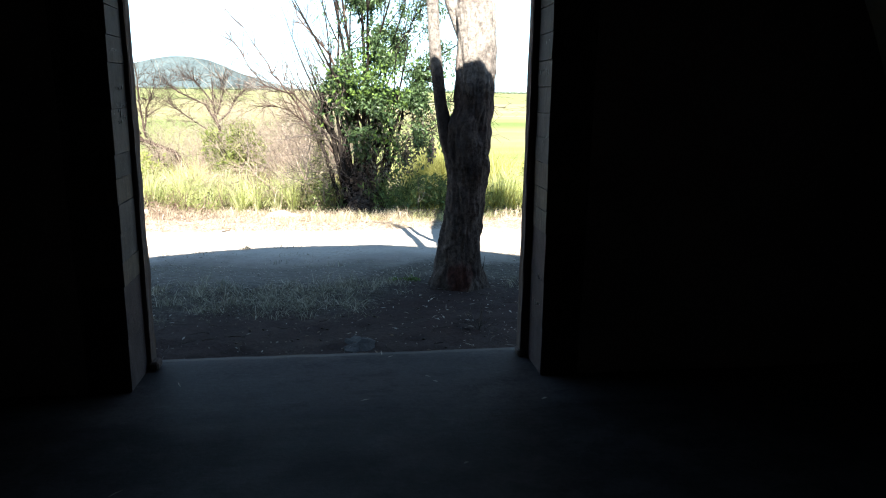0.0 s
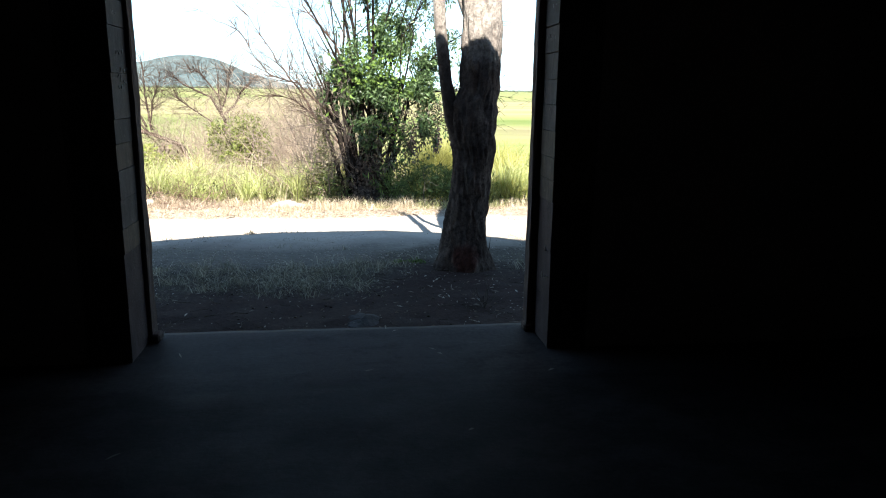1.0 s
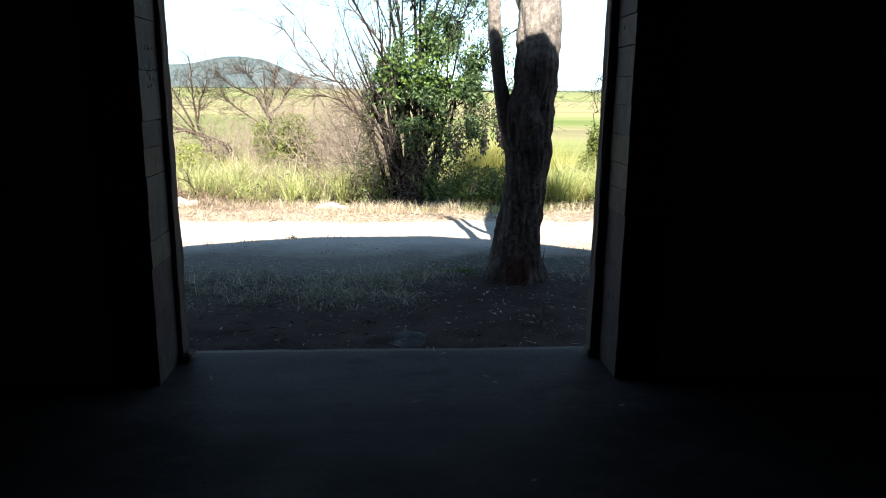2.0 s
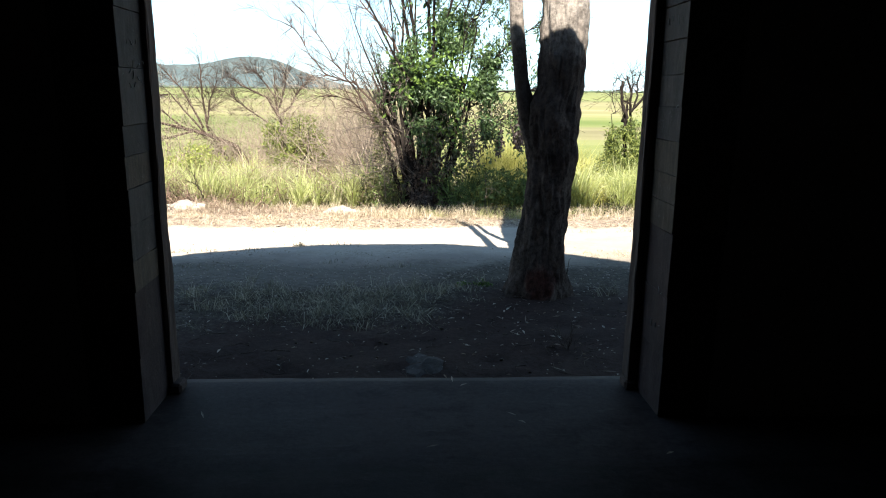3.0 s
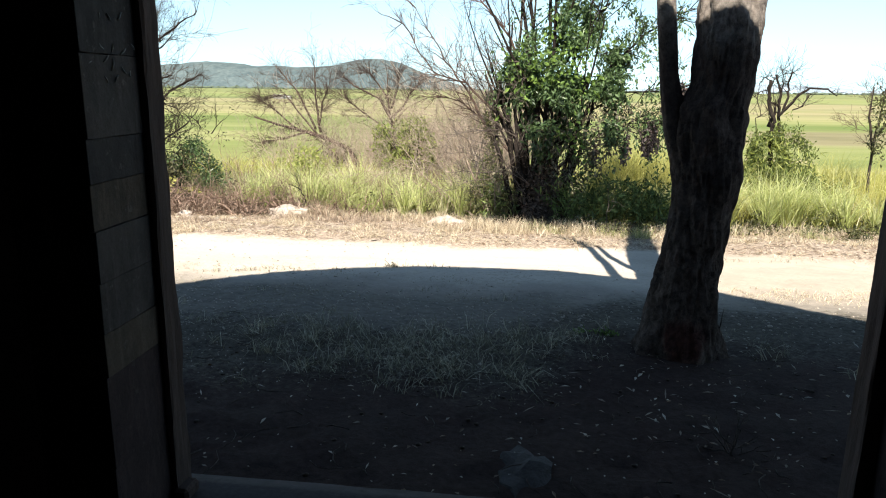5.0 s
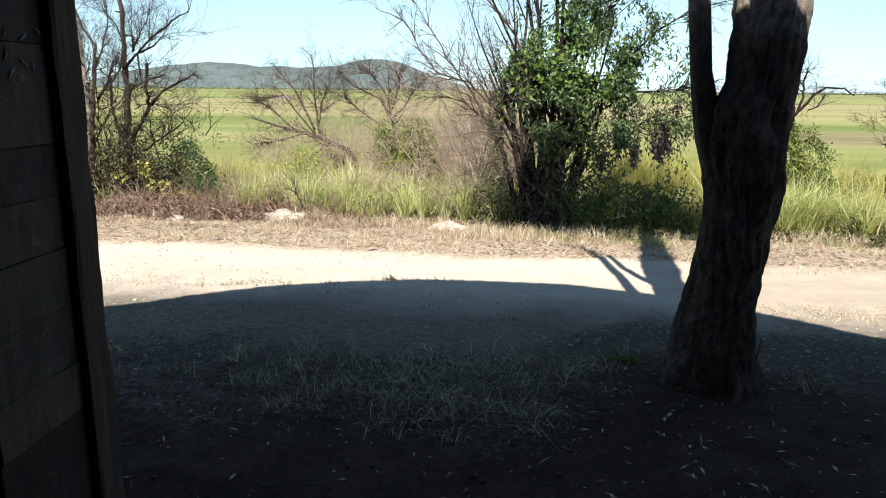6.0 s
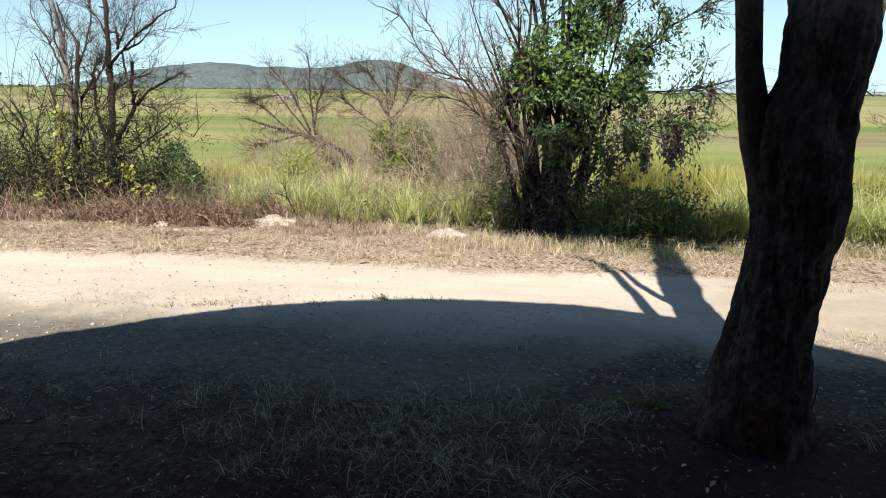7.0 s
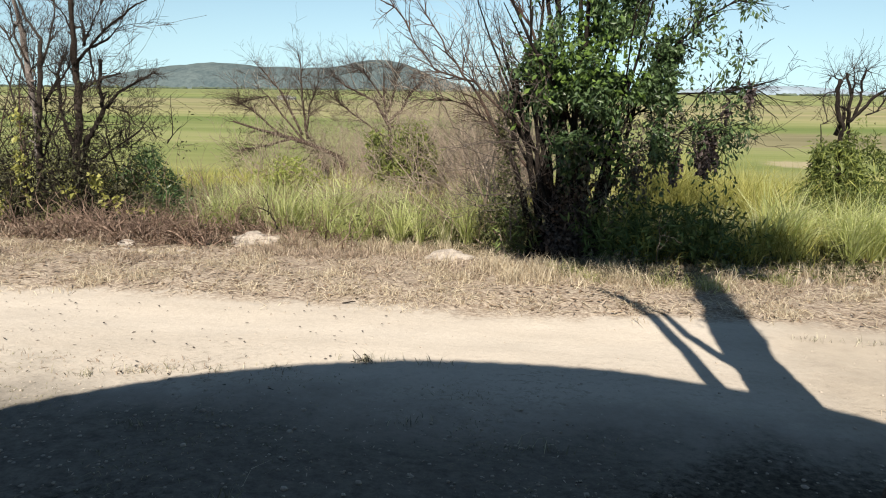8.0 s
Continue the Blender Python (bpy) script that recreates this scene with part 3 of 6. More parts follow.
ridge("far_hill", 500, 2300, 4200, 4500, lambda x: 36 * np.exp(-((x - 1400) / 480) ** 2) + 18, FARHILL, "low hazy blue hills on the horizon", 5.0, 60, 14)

tree_rng = np.random.default_rng(11)
row = Shape()
for _ in range(420):
    x, y = tree_rng.uniform(-3000, 2600), tree_rng.uniform(2700, 3200)
    r, h = tree_rng.uniform(8, 26), tree_rng.uniform(3, 8)
    z = -5.5
    row.tube([(x, y, z), (x + 1, y, z + h * 0.45), (x, y, z + h * 0.85), (x, y, z + h)], [r, r * 1.1, r * 0.7, r * 0.2], 7, 0.4, x)
tagged(new("tree_line", row.mesh("tree_line", FARTREES)), "dark belt of far trees at the foot of the hill", "trees", kind="stuff")

# white farm buildings far out on the plain
farm = thing("farm_building", (-115.0, 318.0, float(ground_z(-115, 318))), "long low white farm building on the plain", "building")
gz = float(ground_z(-115, 318))


def gabled(parent, x0, x1, y0, y1, z0, eaves, top):
    part("wall", box_mesh("wall", (x0, y0, z0), (x1, y1, z0 + eaves), WHITEPAINT), parent)
    s = Shape()
    ym = (y0 + y1) / 2
    s.v = [(x0 - 0.4, y0 - 0.4, z0 + eaves), (x1 + 0.4, y0 - 0.4, z0 + eaves), (x1 + 0.4, y1 + 0.4, z0 + eaves), (x0 - 0.4, y1 + 0.4, z0 + eaves), (x0 - 0.4, ym, z0 + top), (x1 + 0.4, ym, z0 + top)]
    s.f = [(0, 1, 5, 4), (2, 3, 4, 5), (0, 4, 3), (1, 2, 5), (3, 2, 1, 0)]
    part("roof", s.mesh("roof", WHITEPAINT, False), parent)


gabled(farm, -117.2, -112.2, 315, 320, gz, 1.1, 1.9)
gabled(farm, -111.6, -109.6, 316, 319, gz, 0.9, 1.4)

# ---- the shed ----
DOOR_L, DOOR_R, DOOR_TOP, IN_Y, OUT_Y = -0.574, 1.838, 2.50, 4.30, 4.70
ARCH_X, ARCH_Z, ARCH_R, ARCH_H = 0.18, 0.07, 4.06, 4.31
LINING = 0.24


def end_wall(name, y0, y1, notch):
    pts = []
    if notch:
        pts += [(DOOR_R + LINING, -0.25), (ARCH_X + ARCH_R, -0.25)]
    else:
        pts += [(ARCH_X - ARCH_R, -0.25), (ARCH_X + ARCH_R, -0.25)]
    for k in range(65):
        a = math.pi * k / 64
        pts.append((ARCH_X + ARCH_R * math.cos(a), ARCH_Z + ARCH_H * math.sin(a)))
    if notch:
        pts += [(ARCH_X - ARCH_R, -0.25), (DOOR_L - LINING, -0.25), (DOOR_L - LINING, DOOR_TOP + 0.2), (DOOR_R + LINING, DOOR_TOP + 0.2)]
    bm = bmesh.new()
    face = bm.faces.new([bm.verts.new((x, y0, z)) for x, z in pts])
    ext = bmesh.ops.extrude_face_region(bm, geom=[face])
    bmesh.ops.translate(bm, vec=(0, y1 - y0, 0), verts=[g for g in ext["geom"] if isinstance(g, bmesh.types.BMVert)])
    bmesh.ops.triangulate(bm, faces=[f for f in bm.faces if len(f.verts) > 4])
    bmesh.ops.recalc_face_normals(bm, faces=bm.faces)
    me = bpy.data.meshes.new(name)
    bm.to_mesh(me)
    bm.free()
    me.materials.append(RENDERED)
    return new(name, me)


wall_front = tagged(end_wall("wall_north", IN_Y, OUT_Y, True), "thick dark rendered end wall with a wide doorway", "wall", kind="structure")
tagged(end_wall("wall_south", -5.3, -5.0, False), "plain dark end wall of the shed", "wall", kind="structure")
roof = Shape()
n_arc, y_roof = 192, (-5.35, -2.0, 1.4, 4.76)
for y in y_roof:
    for k in range(n_arc + 1):
        a = math.pi * k / n_arc
        r = ARCH_R + 0.02 + 0.009 * math.cos(k * 2 * math.pi / 3)
        roof.v.append((ARCH_X + r * math.cos(a), y, ARCH_Z + (r + ARCH_H - ARCH_R) * math.sin(a)))
for j in range(len(y_roof) - 1):
    for k in range(n_arc):
        a = j * (n_arc + 1) + k
        roof.f.append((a, a + 1, a + n_arc + 2, a + n_arc + 1))
ceiling = tagged(new("ceiling", roof.mesh("ceiling", IRON)), "arched corrugated iron roof of the shed", "roof", kind="structure")
solid = ceiling.modifiers.new("thickness", "SOLIDIFY")
solid.thickness, solid.offset = 0.012, 1

# Unseen plinths added to keep daylight from leaking under the roof foot.
for name, x0, x1 in (("wall_east", 4.16, 4.34), ("wall_west", -3.98, -3.80)):
    tagged(new(name, box_mesh(name, (x0, -5.34, -0.3), (x1, 4.74, 0.10), RENDERED)), "unseen low plinth added to seal the foot of the arched roof", "wall", kind="structure")

slab = Shape()
sx, sy = np.linspace(-3.85, 4.2, 110), np.linspace(-5.0, 4.82, 131)
for y in sy:
    for x in sx:
        uneven = 0.010 * noise.noise(Vector((x * 1.1, y * 1.1, 3))) + 0.004 * noise.noise(Vector((x * 5, y * 5, 1)))
        lip = -0.012 * max(0.0, (y - 4.72) / 0.1) ** 2
        joint = -0.006 * math.exp(-((y - 3.92) / 0.04) ** 2)
        slab.v.append((x, y, -0.006 + uneven + lip + joint))
w = len(sx)
for j in range(len(sy) - 1):
    for i in range(w - 1):
        slab.f.append((j * w + i, j * w + i + 1, (j + 1) * w + i + 1, (j + 1) * w + i))
edge0 = len(slab.v)
for x in sx:
    slab.v.append((x, 4.826, -0.3))
for i in range(w - 1):
    slab.f.append(((len(sy) - 1) * w + i, (len(sy) - 1) * w + i + 1, edge0 + i + 1, edge0 + i))
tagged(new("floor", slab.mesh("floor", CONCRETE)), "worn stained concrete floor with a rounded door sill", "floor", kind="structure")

# lintel, lining mortar and the frame posts at the outer edge
part("lintel", box_mesh("lintel", (DOOR_L - LINING, IN_Y - 0.003, DOOR_TOP), (DOOR_R + LINING, OUT_Y + 0.003, DOOR_TOP + 0.2), LINTEL, 0.008), wall_front, "long concrete lintel")
for x0, x1 in ((DOOR_L - LINING, DOOR_L - 0.004), (DOOR_R + 0.004, DOOR_R + LINING)):
    part("mortar", box_mesh("mortar", (x0, IN_Y + 0.006, -0.02), (x1, OUT_Y - 0.006, DOOR_TOP - 0.001), MORTAR), wall_front)
frame_thing = thing("door_1", (0.63, 4.66, 0), "dark weathered timber door frame standing open, no leaf", "door frame", kind="structure")


def worn_post(x0, x1, y0, y1, z0, z1, seed, lean=0.0):
    s = Shape()
    zs = np.linspace(z0, z1, 60)
    corners = [(x0, y0), (x1, y0), (x1, y1), (x0, y1)]
    ring = []
    for (ax, ay), (bx, by) in zip(corners, corners[1:] + corners[:1]):
        ring += [(ax + (bx - ax) * u, ay + (by - ay) * u) for u in (0.08, 0.36, 0.64, 0.92)]
    for z in zs:
        for k, (x, y) in enumerate(ring):
            d = 0.006 * noise.noise(Vector((k * 0.9, z * 3.0, seed))) + 0.004 * noise.noise(Vector((k * 2.1, z * 11.0, seed + 4)))
            s.v.append((x + d + lean * z, y + d * 0.8, z))
    m = len(ring)
    for j in range(len(zs) - 1):
        for k in range(m):
            s.f.append((j * m + k, j * m + (k + 1) % m, (j + 1) * m + (k + 1) % m, (j + 1) * m + k))
    s.f.append(tuple((len(zs) - 1) * m + k for k in range(m)))
    return s.mesh("frame_post", TIMBER, False)


for x0, x1, lean in ((DOOR_L, DOOR_L + 0.028, 0.008), (DOOR_R - 0.054, DOOR_R, 0.0)):
    part("frame_post", worn_post(x0, x1, 4.615, 4.712, -0.005, DOOR_TOP - 0.03, x0, lean), frame_thing)
part("frame_head", box_mesh("frame_head", (DOOR_L, 4.615, DOOR_TOP - 0.03), (DOOR_R, 4.712, DOOR_TOP), TIMBER, 0.006), frame_thing)
for x in (DOOR_L + 0.04, DOOR_R - 0.04):
    part("pivot", box_mesh("pivot", (x - 0.03, 4.60, -0.005), (x + 0.03, 4.70, 0.05), TIMBER, 0.012), frame_thing, "rusted iron door pivot")

# ---- the foreground tree ----
def old_tree():
    rng = random.Random(5)
    tree = thing("tree", (1.73, 6.86, -0.18), "old leaning tree trunk with rough bark beside the track", "tree")
    s = Shape()
    line = [(-0.30, 1.70, 0.295), (-0.18, 1.715, 0.26), (-0.05, 1.72, 0.238), (0.12, 1.738, 0.210), (0.48, 1.77, 0.174), (0.92, 1.80, 0.178), (1.20, 1.785, 0.20),
            (1.40, 1.80, 0.192), (1.55, 1.848, 0.172), (1.84, 1.863, 0.172), (2.07, 1.858, 0.171), (2.5, 1.85, 0.170), (3.0, 1.86, 0.17), (3.8, 1.94, 0.16), (4.8, 2.06, 0.145), (5.6, 2.1, 0.12), (6.3, 2.2, 0.09), (7.1, 2.3, 0.05)]
    z = np.array([r[0] for r in line])
    zz = np.concatenate([np.arange(-0.30, 2.9, 0.018), np.arange(2.9, 7.1, 0.12)])
    xs, rs = np.interp(zz, z, [r[1] for r in line]), np.interp(zz, z, [r[2] for r in line])
    sides = 110
    for zi, xi, ri in zip(zz, xs, rs):
        for k in range(sides):
            a = 2 * math.pi * k / sides
            ca, sa = math.cos(a), math.sin(a)
            twist = a + 0.9 * zi
            lump = 0.085 + 0.15 * noise.noise(Vector((ca * 1.3, sa * 1.3, zi * 1.4))) + 0.15 * noise.noise(Vector((math.cos(twist) * 2.2, math.sin(twist) * 2.2, zi * 3.6 + 20)))
            fiss = 0.11 * abs(noise.noise(Vector((math.cos(twist) * 4.0, math.sin(twist) * 3.6, zi * 2.0 + 7)))) + 0.07 * noise.noise(Vector((ca * 9, sa * 9, zi * 4)))
            flare = 0.22 * max(0.0, 0.22 - (zi + 0.18)) / 0.22 * max(0.0, math.cos(5 * a + 0.8)) if zi < 0.06 else 0.0
            plate = abs(noise.noise(Vector((math.cos(twist) * 8.5, math.sin(twist) * 5.0, zi * 6.0 + 3)))) ** 0.6
            crumb = noise.noise(Vector((ca * 24, sa * 24, zi * 13)))
            r = ri * (1 + lump + flare) - ri * fiss * 0.9 + 0.024 * (plate - 0.45) + 0.007 * crumb
            s.v.append((xi + r * ca, 6.86 + r * sa + 0.01 * zi, zi))
    for i in range(len(zz) - 1):
        for k in range(sides):
            a, b = i * sides + k, i * sides + (k + 1) % sides
            s.f.append((a, b, b + sides, a + sides))
    s.f.append(tuple((len(zz) - 1) * sides + k for k in range(sides)))
    part("trunk", s.mesh("trunk", BURNTBARK), tree, "furrowed trunk, burnt reddish-black at its foot")

    def limb(name, pts, radii, label):
        t = Shape()
        fine, fr = [], []
        for i in range(len(pts) - 1):
            for u in np.linspace(0, 1, 9)[: 9 if i == len(pts) - 2 else 8]:
                fine.append(Vector(pts[i]).lerp(Vector(pts[i + 1]), u))
                fr.append(radii[i] * (1 - u) + radii[i + 1] * u)
        t.tube(fine, fr, 16, 0.16, 3.0)
        part(name, t.mesh(name, BARK), tree, label)

    limb("limb", [(1.70, 6.88, 0.95), (1.605, 6.89, 1.25), (1.524, 6.88, 1.6), (1.466, 6.84, 2.05), (1.412, 6.79, 2.55), (1.27, 6.75, 3.3), (1.08, 6.78, 3.9), (0.8, 6.8, 4.4)], [0.09, 0.082, 0.058, 0.053, 0.051, 0.048, 0.045, 0.02], "slim upright side limb")
    limb("limb", [(1.74, 6.95, 2.15), (1.61, 6.97, 2.39), (1.49, 7.0, 2.68), (1.40, 7.0, 3.1), (1.2, 6.95, 3.6)], [0.05, 0.042, 0.036, 0.034, 0.02], "thin bare limb")
    limb("limb", [(2.0, 6.9, 4.7), (1.6, 6.9, 5.7), (1.0, 6.8, 6.5), (0.2, 6.8, 7.1)], [0.09, 0.07, 0.05, 0.025], "high crooked limb")
    limb("limb", [(2.06, 6.9, 5.2), (2.7, 7.0, 6.1), (3.5, 7.0, 6.8)], [0.08, 0.06, 0.03], "high crooked limb")
    crown_rng = np.random.default_rng(77)
    balls = [(0.05, 6.8, 6.9, 0.4, 0.4, 0.45), (0.5, 6.8, 6.35, 0.45, 0.4, 0.35), (0.5, 6.8, 7.35, 0.55, 0.5, 0.5), (0.95, 6.8, 6.75, 0.55, 0.5, 0.45), (1.0, 6.85, 7.7, 0.5, 0.45, 0.35), (1.5, 6.9, 6.5, 0.5, 0.5, 0.4), (1.55, 6.9, 7.4, 0.6, 0.5, 0.45), (2.15, 6.9, 7.0, 0.6, 0.5, 0.5)]
    balls += [(0.9, 6.8, 5.85, 0.35, 0.35, 0.25), (1.35, 6.85, 5.6, 0.3, 0.3, 0.22), (2.75, 6.95, 5.75, 0.35, 0.35, 0.25), (2.7, 6.95, 6.6, 0.5, 0.5, 0.45), (2.8, 6.9, 7.5, 0.6, 0.5, 0.45), (3.4, 7.0, 6.95, 0.6, 0.5, 0.5), (3.85, 7.0, 6.6, 0.4, 0.4, 0.35)]
    c = clumps(crown_rng, balls, 44000)
    c = c[np.array([noise.noise(Vector(q) * 2.2) for q in c.tolist()]) > -0.28]
    part("crown", leaves_mesh("crown", crown_rng, c, 0.11, 0.045, LEAF, 0.8), tree, "drooping green leaves of the crown")
    turn, up = crown_rng.uniform(0, 6.28, 900), crown_rng.uniform(2.85, 4.5, 900)
    out = crown_rng.uniform(0.15, 0.25, 900)
    sprouts = np.stack([np.interp(up, z, [r[1] for r in line]) + out * np.cos(turn), 6.89 + out * np.sin(turn), up], 1)
    sprouts = sprouts[np.sin(up * 9.0 + 2.0 * np.cos(turn)) > -0.2]
    part("sprouts", leaves_mesh("sprouts", crown_rng, sprouts, 0.06, 0.026, LEAF, 0.6), tree, "short leafy shoots along the upper trunk")["kind"] = "stuff"
    limb("sucker", [(1.90, 6.80, -0.2), (1.965, 6.80, 0.02), (1.975, 6.80, 0.13)], [0.007, 0.004, 0.0015], "short dead sucker shoot")
    # stretch the upper part so its shadows keep their place under the steeper sun
    for piece in tree.children:
        for v in piece.data.vertices:
            v.co.z += 0.0615 * (v.co.z + 0.28) * float(rise(v.co.z, 1.9, 2.6))
    return tree


old_tree().location += Vector((0.015, 0.09, 0.0))


# ---- shrubs and dead trees beyond the track ----
def stems(thing_ob, name, seed, starts, material, tips=None, joined=False, **kw):
    rng = random.Random(seed)
    if joined:
        s = Shape()
        for p, d, length, r in starts:
            s.branch(rng, p, d, length, r, tips=tips, **kw)
        part(name, s.mesh(name, material), thing_ob)["kind"] = "stuff"
        return
    for p, d, length, r in starts:
        s = Shape()
        s.branch(rng, p, d, length, r, tips=tips, **kw)
        part(name, s.mesh(name, material), thing_ob)


def drawn_limb(rng, pts, y, r0, r1, sides=8, rough=0.25, jitter=0.012, steps=5):
    """A crooked limb through the places (x, z) at the depth y: its line and radii."""
    line = []
    for i in range(len(pts) - 1):
        for k in range(steps):
            u = k / steps
            line.append(Vector((pts[i][0] * (1 - u) + pts[i + 1][0] * u + rng.gauss(0, jitter), y + rng.gauss(0, jitter), pts[i][1] * (1 - u) + pts[i + 1][1] * u)))
    line.append(Vector((pts[-1][0], y, pts[-1][1])))
    n = len(line)
    return line, [r0 + (r1 - r0) * i / (n - 1) for i in range(n)]


def bare_tree(name, at, label, seed, limbs, y, twigs, twig_length, twig_depth=2, wood=DEADWOOD, twig_wood=TWIG, kids=4, thin=0.004, lift=0.25, stubs=0):
    """Drawn limbs (places, radii, material) with fine random twigs along them."""
    rng = random.Random(seed)
    tree = thing(name, at, label, "dead tree")
    for pts, r0, r1, mat in limbs:
        line, radii = drawn_limb(rng, pts, y + rng.gauss(0, 0.06), r0, r1, jitter=0.006 + 0.15 * r1)
        s = Shape()
        s.tube(line, radii, 9, 0.5, r0 * 71 + pts[0][0])
        for _ in range(stubs):
            i = rng.randint(2, len(line) - 2)
            way = Vector((rng.gauss(0, 1), rng.gauss(0, 0.5), rng.uniform(-0.1, 0.9))).normalized()
            length = rng.uniform(0.06, 0.2)
            s.tube([line[i], line[i] + way * length * 0.5, line[i] + way * length + Vector((0, 0, rng.gauss(0.02, 0.03)))], [radii[i] * 0.6, radii[i] * 0.42, radii[i] * 0.3], 6, 0.4, rng.uniform(0, 9))
        limb = part("limb", s.mesh("limb", mat), tree)
        t = Shape()
        for _ in range(twigs):
            i = rng.randint(len(line) // 3, len(line) - 1)
            side = (line[i] - line[i - 1]).normalized()
            t.branch(rng, line[i], side + Vector((rng.gauss(0, 0.75), rng.gauss(0, 0.5), rng.gauss(lift, 0.5))), twig_length * rng.uniform(0.5, 1.3), max(thin, radii[i] * 0.3), twig_depth, kids + 1, 0.15, 0.02, 0.8, 4)
        part("spray", t.mesh("spray", twig_wood), limb)["kind"] = "stuff"
    return tree


def big_bush():
    rng = np.random.default_rng(21)
    prng = random.Random(22)
    bush = thing("bush", (0.95, 12.7, -0.43), "tall dense green bush with many dark stems and bare upper twigs", "bush")
    tips = []
    base = [((0.72 + 0.045 * i, 12.65 + 0.09 * (i % 3), -0.5), (dx, dy, 1.0), L, r) for i, (dx, dy, L, r) in enumerate([
        (-0.3, 0.0, 3.0, 0.04), (-0.22, 0.15, 3.8, 0.045), (-0.14, -0.1, 4.0, 0.05), (-0.07, 0.2, 4.1, 0.055), (0.0, 0.05, 4.0, 0.055), (0.05, -0.1, 4.0, 0.05), (0.12, 0.1, 3.7, 0.045), (0.2, -0.05, 3.0, 0.035), (0.3, 0.1, 2.4, 0.028)])]
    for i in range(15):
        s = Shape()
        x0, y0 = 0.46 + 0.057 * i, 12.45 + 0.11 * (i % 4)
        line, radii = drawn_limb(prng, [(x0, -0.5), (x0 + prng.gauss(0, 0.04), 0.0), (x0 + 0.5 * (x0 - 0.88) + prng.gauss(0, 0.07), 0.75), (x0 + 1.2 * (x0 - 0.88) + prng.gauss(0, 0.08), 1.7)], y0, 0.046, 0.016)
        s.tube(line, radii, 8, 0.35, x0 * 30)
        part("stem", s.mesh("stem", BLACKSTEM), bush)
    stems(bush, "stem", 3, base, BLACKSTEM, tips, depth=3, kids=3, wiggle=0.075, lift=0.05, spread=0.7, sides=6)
    # crooked bare limbs that reach out over the side
    for pts, r in (([(0.2, 0.75), (-0.1, 1.3), (-0.5, 1.9), (-0.95, 2.6)], 0.022), ([(0.3, 1.1), (-0.24, 1.59), (-0.68, 1.72), (-1.13, 2.39)], 0.018), ([(0.5, 0.5), (0.1, 1.0), (-0.32, 1.33), (-0.6, 1.4)], 0.018), ([(0.6, 1.4), (0.4, 2.2), (-0.13, 2.8), (-0.3, 3.4)], 0.022),
                   ([(1.3, 1.2), (1.81, 1.85), (2.19, 2.26), (2.76, 2.57)], 0.022), ([(1.2, 1.0), (1.96, 1.48), (2.49, 1.5), (2.78, 1.56)], 0.014), ([(1.1, 0.4), (1.62, 0.84), (2.11, 1.1), (2.37, 1.05)], 0.014), ([(1.0, 1.6), (1.5, 2.4), (1.9, 3.0)], 0.02)):
        line, radii = drawn_limb(prng, pts, 12.65 + prng.gauss(0, 0.12), r, 0.004)
        s = Shape()
        s.tube(line, radii, 6)
        for _ in range(28 if pts[-1][0] > 1.5 else 18):
            i = prng.randint(3, len(line) - 1)
            s.branch(prng, line[i], (line[i] - line[i - 1]).normalized() + Vector((prng.gauss(0, 0.6), prng.gauss(0, 0.4), prng.gauss(0, 0.5))), prng.uniform(0.25, 0.6), 0.008, 2, 3, 0.14, 0.0, 0.75, 4, tips if pts[-1][0] > 0 else None)
        part("stem", s.mesh("stem", TWIG if pts[-1][0] < 0 else BLACKSTEM), bush)
    fuzz = Shape()
    for _ in range(62):
        x, z = prng.uniform(-0.02, 0.6), prng.uniform(-0.2, 1.9)
        fuzz.branch(prng, (x + 0.15, 12.45 + prng.gauss(0, 0.12), z), (prng.gauss(-0.5, 0.45), prng.gauss(-0.2, 0.3), prng.gauss(0.55, 0.4)), prng.uniform(0.3, 0.75), 0.007, 2, 3, 0.16, 0.0, 0.8, 4)
    part("spray", fuzz.mesh("spray", DEADWOOD), bush, "fine bare brown twigs")["kind"] = "stuff"
    balls = [(1.15, 12.45, 1.35, 0.5, 0.3, 0.6), (1.65, 12.45, 1.75, 0.4, 0.25, 0.3), (1.5, 12.45, 1.1, 0.32, 0.3, 0.6), (1.75, 12.5, 1.3, 0.26, 0.25, 0.5), (1.4, 12.45, 0.75, 0.25, 0.25, 0.4), (0.72, 12.55, 1.55, 0.55, 0.45, 0.65), (1.12, 12.5, 1.75, 0.55, 0.5, 0.7), (0.50, 12.5, 1.7, 0.30, 0.35, 0.42), (1.30, 12.5, 1.15, 0.5, 0.4, 0.5), (1.62, 12.5, 1.7, 0.28, 0.3, 0.35), (0.72, 12.5, 1.0, 0.2, 0.3, 0.35), (1.0, 12.45, 0.85, 0.4, 0.35, 0.5), (1.25, 12.4, 0.5, 0.35, 0.3, 0.3), (0.9, 12.5, 0.45, 0.18, 0.2, 0.25),
             (1.70, 12.6, 2.0, 0.36, 0.25, 0.12), (1.2, 12.6, 2.45, 0.5, 0.4, 0.45), (0.95, 12.7, 3.1, 0.5, 0.4, 0.4), (1.5, 12.5, 1.45, 0.22, 0.25, 0.35)]
    balls += [(1.95, 12.5, 1.85, 0.32, 0.25, 0.25), (2.12, 12.55, 2.22, 0.35, 0.2, 0.13), (2.1, 12.5, 1.45, 0.22, 0.2, 0.26), (1.8, 12.45, 0.95, 0.25, 0.2, 0.3)]
    c = clumps(rng, balls, 44000)
    gaps = np.array([noise.noise(Vector(p) * 3.0) + 0.35 * noise.noise(Vector(p) * 8.0) for p in c.tolist()])
